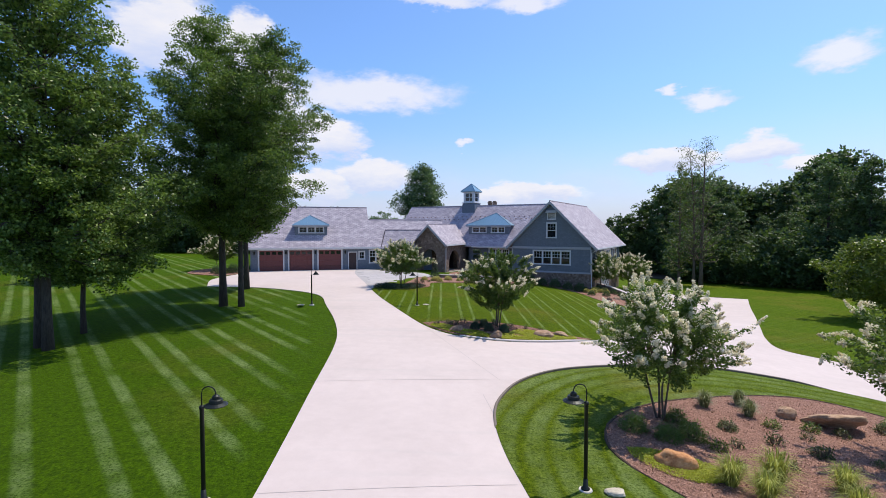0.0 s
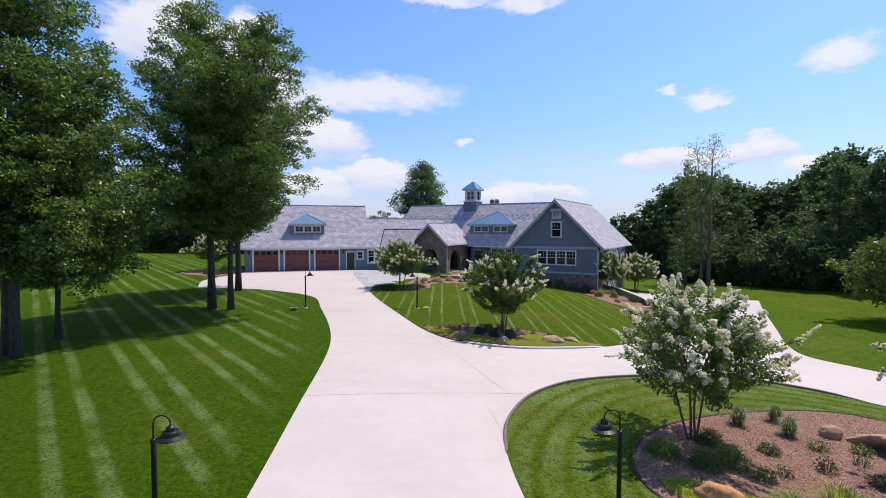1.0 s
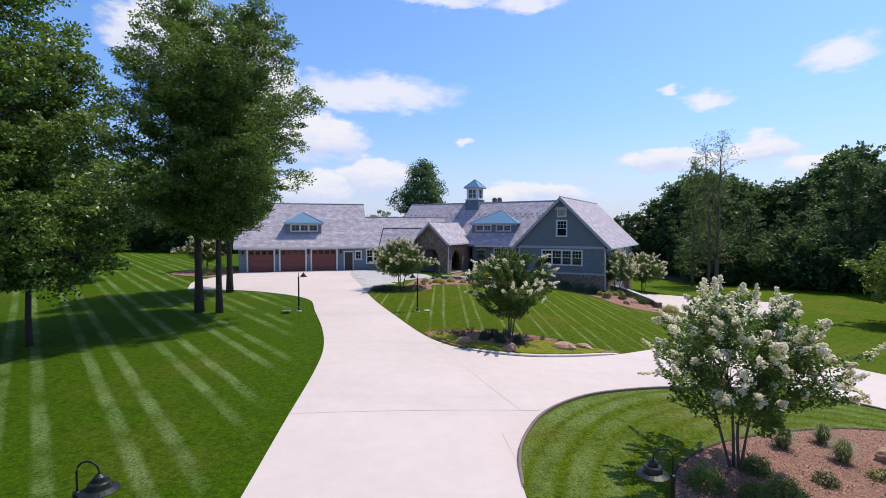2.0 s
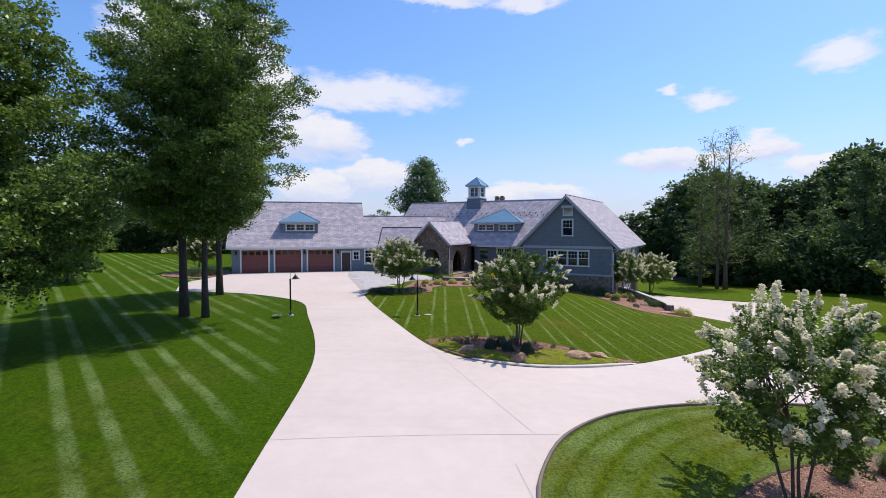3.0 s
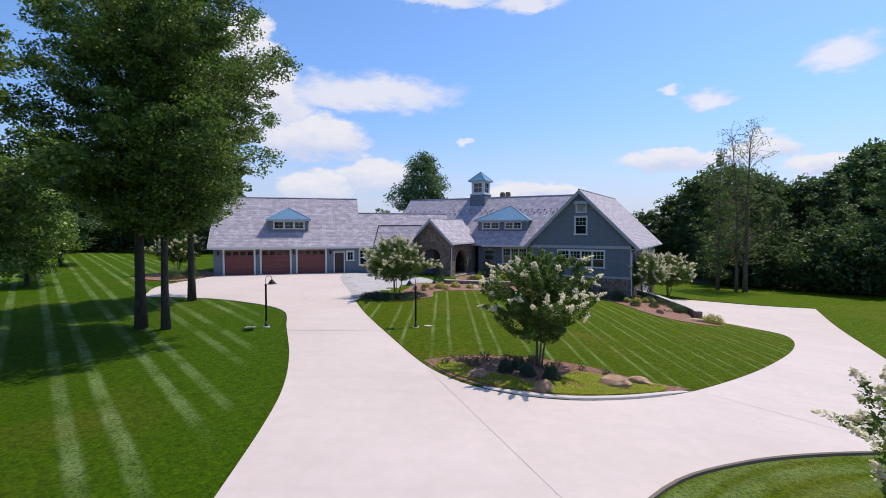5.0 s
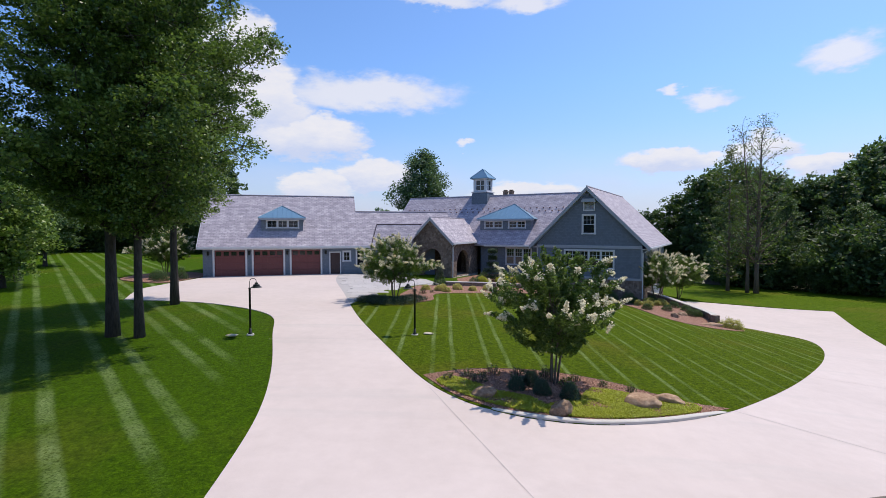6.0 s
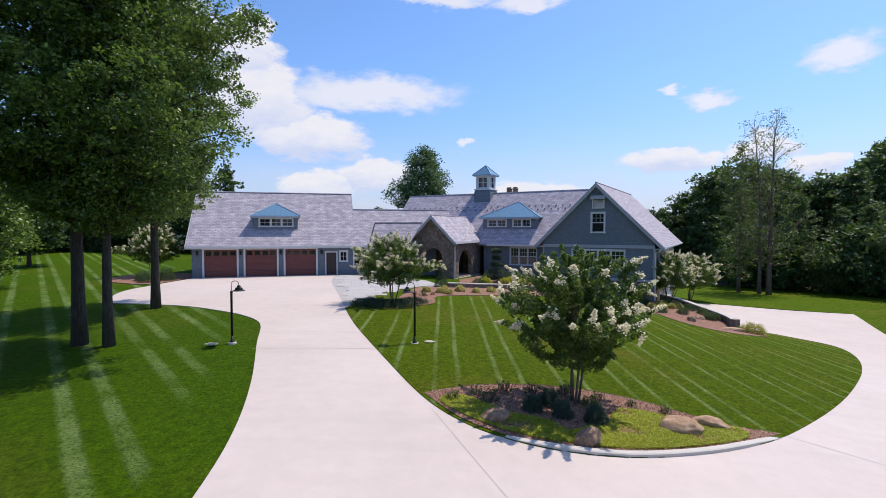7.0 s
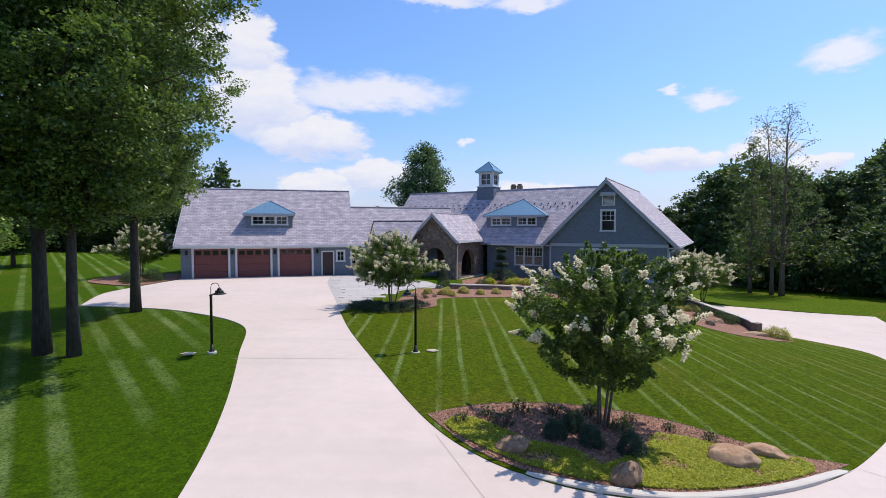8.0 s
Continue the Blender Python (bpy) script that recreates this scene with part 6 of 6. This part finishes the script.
def shrub(name, r, h, n, leaf, mat, seed, label, shape="dome", group="", up=0.4, twigs=5, fuzz=0.1):
    """A low bush: short stems and a skin of small leaves with gaps."""
    rng = np.random.default_rng(seed)
    root = new(name)
    root.empty_display_size = 0.2
    bm = bmesh.new()
    for k in range(twigs):
        a = rng.uniform(0, math.tau)
        limb(bm, (0.04 * math.cos(a), 0.04 * math.sin(a), -0.05), (r * 0.6 * math.cos(a), r * 0.6 * math.sin(a), h * 0.7), 0.014, 0.005, rng, 0.1, 3, 5)
    tagged(part("branchwork", bm, BARKPALE, root), kind="stuff")
    d = rng.normal(size=(n, 3))
    d /= np.linalg.norm(d, axis=1)[:, None]
    d[:, 2] = np.abs(d[:, 2])
    rad = rng.uniform(0.55, 1.0, n) ** 0.5
    lump = 1 + 0.16 * np.sin(d[:, 0] * 7 + seed) * np.cos(d[:, 1] * 6) + fuzz * rng.normal(size=n)
    P = d * (rad * lump)[:, None] * np.array([r, r, h])
    if shape == "cone":
        t = rng.uniform(0, 1, n) ** 1.4
        a = rng.uniform(0, math.tau, n)
        q = r * (1 - t) * rng.uniform(0.6, 1.0, n)
        P = np.stack([q * np.cos(a), q * np.sin(a), 0.05 + h * t], 1)
    if shape == "tiers":
        t = rng.integers(0, 5, n) / 5
        a, q = rng.uniform(0, math.tau, n), np.sqrt(rng.uniform(0, 1, n))
        wide = r * (1.0 - 0.62 * t) * (1 + 0.2 * np.sin(t * 40))
        P = np.stack([q * wide * np.cos(a), q * wide * np.sin(a), h * (0.12 + t) + rng.normal(size=n) * h * 0.035], 1)
    tagged(part("foliage", leaves_mesh("foliage", P, leaf, mat, seed + 1, up), None, root), kind="stuff")
    return tagged(root, label, "shrub", group)


def slope_rise(x, y):
    """How far the mulch slope rises towards the house behind the east retaining wall."""
    a, b = min(1.0, max(0.0, (x - 14.2) / 2.5)), min(1.0, max(0.0, (y - 46.5) / 5.0))
    return 0.06 + 0.5 * a * a * (3 - 2 * a) * b * b * (3 - 2 * b)


def set_out(ob, spots, scale=(0.85, 1.15), seed=0, lift=0.05):
    """Puts a plant at the first spot and copies of it at the others."""
    rs = random.Random(seed)
    for k, (x, y) in enumerate(spots):
        m = pose(x, y, 0.42 if lift is None else land(x, y) + (lift(x, y) if callable(lift) else lift), 0, 0, rs.uniform(0, 360)) @ Matrix.Scale(rs.uniform(*scale), 4)
        if k == 0:
            ob.matrix_basis = m
        else:
            copy_thing(ob, m)


set_out(shrub("boxwood", 0.31, 0.5, 7000, 0.03, LEAFBOX, 61, "dark blue-green rounded shrub below the crape myrtle", group="dark rounded shrubs", fuzz=0.035),
        [(2.4, 28.1), (1.85, 27.6), (2.6, 27.3), (3.4, 27.0), (12.9, 12.9)], (0.85, 1.05), 1)
set_out(shrub("bushy_shrub", 0.4, 0.46, 2600, 0.045, LEAFCRAPE, 75, "loose dark green shrub below the crape myrtle", group="loose dark shrubs", fuzz=0.17, twigs=9),
        [(5.85, 14.8), (6.65, 14.25), (7.45, 14.5), (7.6, 15.8)], (0.85, 1.1), 17)
set_out(shrub("foundation_shrub", 0.6, 0.85, 3600, 0.055, LEAFDARK, 62, "dark clipped shrub in front of the stone foundation", group="foundation shrubs"),
        [(10.0, 55.2), (11.2, 54.6), (12.4, 53.9), (13.6, 53.2), (14.8, 52.6), (-24.6, 53.4), (-23.6, 52.4), (-22.8, 53.6)], (0.8, 1.1), 2, slope_rise)
set_out(shrub("slope_shrub", 0.46, 0.5, 2600, 0.05, LEAFDARK, 74, "low dark rounded shrub on the mulch slope", group="shrubs on the slope"), [(17.9, 51.2), (18.5, 50.4), (18.2, 49.0), (18.75, 49.3), (15.3, 52.6), (16.6, 49.5), (15.2, 49.8), (17.0, 53.2)], (0.85, 1.1), 16, slope_rise)
set_out(shrub("cushion_shrub", 0.32, 0.36, 3000, 0.04, CUSHION, 63, "round yellow-green cushion shrub on mulch", group="yellow-green cushion shrubs", up=1.3, fuzz=0.03),
        [(-1.75, 48.3), (-0.75, 48.1), (-0.2, 47.7), (0.6, 49.4), (1.75, 49.3), (15.2, 51.5), (16.1, 52.0), (16.6, 52.5), (17.3, 52.2), (15.7, 50.7), (16.5, 51.0), (17.1, 51.2), (-0.5, 49.6), (2.9, 50.3)], (0.9, 1.25), 3, slope_rise)
set_out(shrub("yellow_shrub", 0.62, 0.62, 5200, 0.055, LEAFLIME, 64, "clipped bright yellow-green shrub behind the low wall", group="yellow shrubs", up=1.3, fuzz=0.03), [(2.9, 54.9), (4.5, 55.2), (5.1, 55.9), (5.75, 54.9)], (0.85, 1.0), 4, None)
set_out(shrub("terrace_shrub", 0.5, 0.5, 2200, 0.05, LEAFDARK, 72, "low dark shrub on the mulch terrace", group="terrace shrubs"), [(2.2, 54.5), (3.0, 57.0), (5.2, 57.2), (7.0, 56.2), (7.6, 57.8), (5.4, 60.2), (7.2, 59.6), (3.6, 61.2)], (0.7, 1.1), 14, None)
set_out(shrub("juniper", 1.1, 0.35, 4200, 0.06, NEEDLE, 65, "low spreading dark juniper under the crape myrtle", group="junipers"), [(-4.9, 42.7), (-4.1, 42.2), (-3.1, 42.3), (-2.5, 43.6)], (0.8, 1.05), 5)
set_out(shrub("variegated_shrub", 0.8, 0.66, 6500, 0.06, CUSHION, 66, "broad yellow-green shrub at the end of the stone wall", up=1.0), [(19.5, 46.1)], (1, 1), 6)
set_out(shrub("topiary", 0.8, 2.9, 9000, 0.09, NEEDLE, 67, "dark cloud-pruned evergreen in tiers by the porch", "tiers"), [(3.95, 56.2)], (1, 1), 7, None)
set_out(shrub("conical_yew", 0.6, 1.9, 4200, 0.06, NEEDLE, 68, "dark conical evergreen beside the porch arch", "cone"), [(-0.75, 51.6)], (1, 1), 8)
set_out(shrub("conical_yew", 0.6, 2.2, 1400, 0.1, NEEDLE, 69, "small dark conifer on the far lawn", "cone"), [(-34.9, 51.6)], (1, 1), 9)
set_out(shrub("small_shrub", 0.24, 0.3, 160, 0.06, DRYLEAF, 70, "sparse little reddish-brown shrub in mulch", group="sparse little shrubs", twigs=12),
        [(9.05, 15.4), (8.6, 14.1), (10.05, 14.6), (11.5, 15.2), (13.0, 15.7), (10.95, 13.9), (7.85, 12.7), (15.0, 16.5), (-0.32, 28.15), (0.4, 28.5), (1.25, 29.0), (2.1, 28.9), (3.1, 29.0), (4.05, 28.85), (4.85, 28.4), (5.65, 28.0), (0.7, 28.1), (14.2, 14.4), (9.4, 12.9), (-1.9, 46.3), (-2.5, 46.6), (-1.3, 46.9)], (0.8, 1.35), 10)
set_out(shrub("small_shrub", 0.26, 0.28, 320, 0.06, LEAFYEL, 71, "small yellow-green shrub in mulch", group="small green shrubs", twigs=8), [(10.9, 16.0), (7.9, 13.8), (12.2, 16.0), (3.6, 28.2), (16.0, 17.2)], (0.9, 1.2), 11)


def grass_clump(r, h, n, seed, label, mat=STRAW):
    rng = np.random.default_rng(seed)
    verts, faces = [], []
    for k in range(n):
        a, lean = rng.uniform(0, math.tau), rng.uniform(0.1, 1.0)
        b = rng.uniform(0.3, 1) * h
        d = np.array([math.cos(a), math.sin(a), 0])
        s = np.array([-math.sin(a), math.cos(a), 0]) * 0.007
        foot = d * rng.uniform(0, r * 0.25)
        mid = foot + d * r * lean * 0.4 + np.array([0, 0, b * 0.75])
        tip = foot + d * r * lean + np.array([0, 0, b * (1.0 - 0.35 * lean)])
        i = len(verts)
        verts += [tuple(foot - s), tuple(foot + s), tuple(mid + s), tuple(mid - s), tuple(tip)]
        faces += [(i, i + 1, i + 2, i + 3), (i + 3, i + 2, i + 4)]
    ob = part("grass_clump", mesh_from("grass_clump", verts, faces, mat), None)
    return tagged(ob, label, "grass clump", "ornamental grasses")


set_out(grass_clump(0.42, 0.7, 420, 81, "pale arching clump of ornamental grass in mulch"), [(9.45, 17.5), (11.05, 18.1), (10.7, 16.9)], (0.9, 1.2), 12)
set_out(grass_clump(0.52, 0.8, 420, 82, "lush yellow-green clump of ornamental grass in mulch", GRASSY), [(7.05, 11.75), (8.3, 12.0), (9.9, 11.8), (7.5, 11.1), (9.3, 10.7)], (0.95, 1.2), 13)
set_out(shrub("wispy_shrub", 0.42, 0.4, 900, 0.05, LEAFDARK, 73, "loose grey-green little shrub on the mulch", group="loose grey-green shrubs", twigs=14), [(10.97, 14.0), (13.15, 15.9), (12.4, 13.6), (9.13, 15.5), (15.3, 16.6), (14.6, 13.2)], (0.75, 1.15), 15)


def groundcover(name, outline, n, leaf, lift, mat, seed, label):
    """A mat of tiny leaves within an outline."""
    rng = np.random.default_rng(seed)
    xs, ys = [p[0] for p in outline], [p[1] for p in outline]
    P = rng.uniform((min(xs), min(ys)), (max(xs), max(ys)), (n * 2, 2))
    keep = inside_many(P, outline)
    patchy = np.array([noise.noise(Vector((x * 1.6, y * 1.6, seed))) for x, y in P]) + 0.25 * rng.normal(size=len(P))
    P = P[keep & (patchy > -0.22)][:n]
    z = land_many(P) + (np.array([lift(x, y) for x, y in P]) if callable(lift) else lift) + rng.uniform(0, 0.055, len(P))
    ob = part(name, leaves_mesh(name, np.column_stack([P, z]), leaf, mat, seed, 1.2, 0.7), None)
    return tagged(ob, label, "groundcover", kind="stuff")


groundcover("groundcover", spline([(-0.7, 28.0), (0.0, 27.0), (1.0, 26.2), (2.1, 25.75), (2.6, 26.1), (2.2, 26.9), (1.2, 27.3), (0.5, 28.0), (-0.2, 28.5)], closed=True), 30000, 0.045, bed_rise, LEAFLIME, 91, "lime green creeping groundcover along the kerb")
groundcover("groundcover", spline([(2.3, 25.75), (3.4, 25.6), (4.6, 25.75), (6.0, 26.2), (7.3, 26.85), (7.4, 27.4), (6.2, 27.5), (5.4, 27.9), (4.4, 28.1), (3.9, 27.4), (3.1, 26.7), (2.5, 26.3)], closed=True), 52000, 0.045, bed_rise, LEAFLIME, 92, "lime green creeping groundcover along the kerb")
groundcover("groundcover", spline([(5.1, 13.4), (5.3, 12.4), (6.2, 11.7), (7.4, 12.0), (7.0, 12.8), (6.2, 13.3)], closed=True), 16000, 0.036, 0.09, LEAFLIME, 93, "lime green creeping groundcover round the rusty boulder")


def chips(outline, n, lift, seed, where):
    """Loose bark chips that lie on a mulch bed."""
    rng = np.random.default_rng(seed)
    xs, ys = [p[0] for p in outline], [p[1] for p in outline]
    P = rng.uniform((min(xs), min(ys)), (max(xs), max(ys)), (n, 2))
    P = P[inside_many(P, outline)]
    z = np.array([land(x, y) + (lift(x, y) if callable(lift) else lift) for x, y in P]) + rng.uniform(0.0, 0.02, len(P))
    ob = part("bark_chips", leaves_mesh("bark_chips", np.column_stack([P, z]), 0.055, CHIP, seed, 1.6, 0.45, 0.6), None)
    return tagged(ob, "loose red-brown bark chips strewn over " + where, "mulch", kind="stuff")


chips(spline(CORNER, closed=True), 60000, 0.085, 111, "the corner bed")
chips(spline(BEDFRONT)[:-1] + spline(BEDBACK)[:-1], 26000, bed_rise, 112, "the island bed")

# mulch strips by the house
tagged(sheet("terrace", spline([(-0.3, 51.75), (1.8, 52.35), (4.2, 53.35), (6.6, 54.35), (8.2, 55.8)]) + [Vector(p) for p in ((8.25, 57.8), (9.2, 60.2), (3.9, 63.4), (0.9, 58.4), (-0.4, 54.0))], lambda x, y: 0.42 - land(x, y), MULCH, 0.9, 0.5), "raised mulch terrace behind the low wall", "mulch bed", kind="structure")
tagged(sheet("mulch_strip", spline([(-3.0, 43.6), (-2.4, 42.9), (-1.7, 42.9), (-1.1, 43.9), (-0.95, 46.4), (1.6, 47.9), (4.6, 49.7), (8.4, 51.9), (8.0, 54.0), (3.0, 52.5), (-0.6, 51.0), (-2.4, 50.4), (-3.0, 47.5), (-3.4, 45.2)], closed=True), 0.085, MULCH, 0.8), "mulched planting strip in front of the porch", "mulch bed", kind="structure")
tagged(sheet("mulch_slope", spline([(11.2, 55.0), (12.2, 53.4), (13.7, 52.1), (14.5, 50.0), (14.8, 47.2), (15.6, 45.0), (17.2, 44.2), (18.9, 44.6), (20.1, 45.5), (20.2, 46.6), (19.1, 47.6), (19.4, 48.8), (19.25, 51.2), (18.45, 54.0), (17.5, 55.0), (15.8, 54.6), (12.4, 56.0)], closed=True), lambda x, y: slope_rise(x, y) + 0.02, MULCH, 0.8), "mulched slope beside the stone retaining wall", "mulch bed", kind="structure")
tagged(sheet("mulch_strip", spline([(-27.5, 58.5), (-28.0, 54.0), (-25.0, 51.8), (-22.6, 51.4), (-22.0, 54.0), (-21.9, 56.2), (-24.0, 59.0)], closed=True), 0.06, MULCH, 0.8), "mulched strip beside the garage", "mulch bed", kind="structure")


def stone_wall(name, pts, width, height, label, cope=0.07):
    """A low rubble wall with a paler coping."""
    line = spline(pts, 0.5)
    root = tagged(new(name), label, "garden wall")
    root.empty_display_size = 0.3
    for nm, w, lo, hi, mat in (("masonry", width, -0.4, None, STONE), ("coping", width + 0.1, None, None, KERB)):
        bm = bmesh.new()
        rings = []
        for k, p in enumerate(line):
            d = (line[min(k + 1, len(line) - 1)] - line[max(k - 1, 0)]).normalized()
            n = Vector((-d.y, d.x)) * w / 2
            f = k / (len(line) - 1)
            top = land(p.x, p.y) + height[0] + (height[1] - height[0]) * f
            z0, z1 = (land(p.x, p.y) - 0.4, top) if nm == "masonry" else (top + 0.002, top + cope)
            rings.append([bm.verts.new((p.x - n.x, p.y - n.y, z0)), bm.verts.new((p.x - n.x, p.y - n.y, z1)), bm.verts.new((p.x + n.x, p.y + n.y, z1)), bm.verts.new((p.x + n.x, p.y + n.y, z0))])
        for a, b in zip(rings, rings[1:]):
            for j in range(4):
                bm.faces.new((a[j], a[(j + 1) % 4], b[(j + 1) % 4], b[j]))
        bm.faces.new(rings[0])
        bm.faces.new(rings[-1][::-1])
        bmesh.ops.recalc_face_normals(bm, faces=bm.faces)
        part(nm, bm, mat, root, "pale flat coping stones" if nm == "coping" else "")
    return root


wall = stone_wall("retaining_wall", [(17.45, 55.1), (18.45, 54.0), (19.25, 51.2), (19.4, 48.8), (19.0, 47.3)], 0.32, (1.15, 0.66), "low curved brown stone wall with a pale coping")
bm = bmesh.new()
box(bm, (-0.22, -0.2, -0.4), (0.22, 0.2, 0.76), 0.03)
pier = part("pier", bm, STONE, wall, "square stone end pier")
pier.matrix_local = pose(18.98, 47.15, land(18.98, 47.15), 0, 0, 10)
stone_wall("retaining_wall", [(-0.3, 51.6), (1.8, 52.2), (4.2, 53.2), (6.6, 54.2), (8.2, 55.6)], 0.3, (0.32, 0.38), "long low stone wall before the main front")


def railing():
    root = tagged(new("railing"), "white painted balustrade beside the east steps", "railing")
    root.empty_display_size = 0.3
    a, b = Vector((18.0, 55.6, -0.75)), Vector((19.6, 57.9, -1.0))
    for z in (0.12, 0.9):
        bm = bmesh.new()
        tube(bm, [a + Vector((0, 0, z)), b + Vector((0, 0, z))], 0.035, 6)
        part("rail", bm, TRIM, root)
    for k in range(15):
        p = a.lerp(b, k / 14)
        bm = bmesh.new()
        big = k % 7 == 0
        w = 0.05 if big else 0.022
        box(bm, (p.x - w, p.y - w, p.z - (0.7 if big else -0.12)), (p.x + w, p.y + w, p.z + (1.0 if big else 0.9)), 0.004)
        part("post" if big else "baluster", bm, TRIM, root)


railing()


SLATE = plain("slate grit joints", (0.37, 0.35, 0.345), 0.9, vary=0.15)


def stone_paving():
    """Slate flags from the drive to the porch, each a piece with its own tint."""
    outline = spline(EDGE_PAVERS) + [Vector(p) for p in ((-5.2, 42.8), (-4.4, 45.8), (-3.2, 48.0), (-2.4, 50.8), (-0.6, 52.2), (-2.0, 55.5), (-5.0, 57.4), (-8.5, 58.4))]
    base = tagged(sheet("paving", outline, 0.04, SLATE, 1.0), "grey slate flagstone paving before the porch", "paving", kind="structure")
    mat, nt, b, N, L = shader("grey slate flags")
    rnd = N("ShaderNodeObjectInfo").outputs["Random"]
    n = noise_node(nt, N("ShaderNodeNewGeometry").outputs["Position"], 3.0, 4.0)
    L(mixc(nt, 0.4, ramp(nt, rnd, [(0.0, (0.35, 0.335, 0.335)), (1.0, (0.45, 0.425, 0.42))]), mixc(nt, n, (0.33, 0.32, 0.325), (0.49, 0.46, 0.45))), b.inputs["Base Color"])
    b.inputs["Roughness"].default_value = 0.8
    meshes = []
    for w in (0.72, 1.12):
        bm = bmesh.new()
        box(bm, (-w / 2 + 0.015, -0.345, 0), (w / 2 - 0.015, 0.345, 0.03), 0.008)
        me = bpy.data.meshes.new("flagstone")
        bm.to_mesh(me)
        bm.free()
        me.materials.append(mat)
        meshes.append((w, me))
    rp = random.Random(9)
    y = 40.8
    while y < 58.5:
        x = -11.5 + rp.uniform(0, 0.6)
        while x < 0.5:
            w, me = rp.choice(meshes)
            c = Vector((x + w / 2, y))
            q = Matrix.Rotation(radians(8), 2) @ (c - Vector((-5, 50))) + Vector((-5, 50))
            corners = np.array([[q.x + sx * w * 0.5, q.y + sy * 0.35] for sx in (-1, 0, 1) for sy in (-1, 1)])
            if inside_many(corners, outline).all():
                ob = new("flagstone", me)
                ob.parent = base
                slope = Vector((land(q.x + 0.5, q.y) - land(q.x - 0.5, q.y), land(q.x, q.y + 0.5) - land(q.x, q.y - 0.5)))
                ob.matrix_local = pose(q.x, q.y, land(q.x, q.y) + 0.03, math.degrees(slope.y), -math.degrees(slope.x), 8)
            x += w
        y += 0.7


stone_paving()
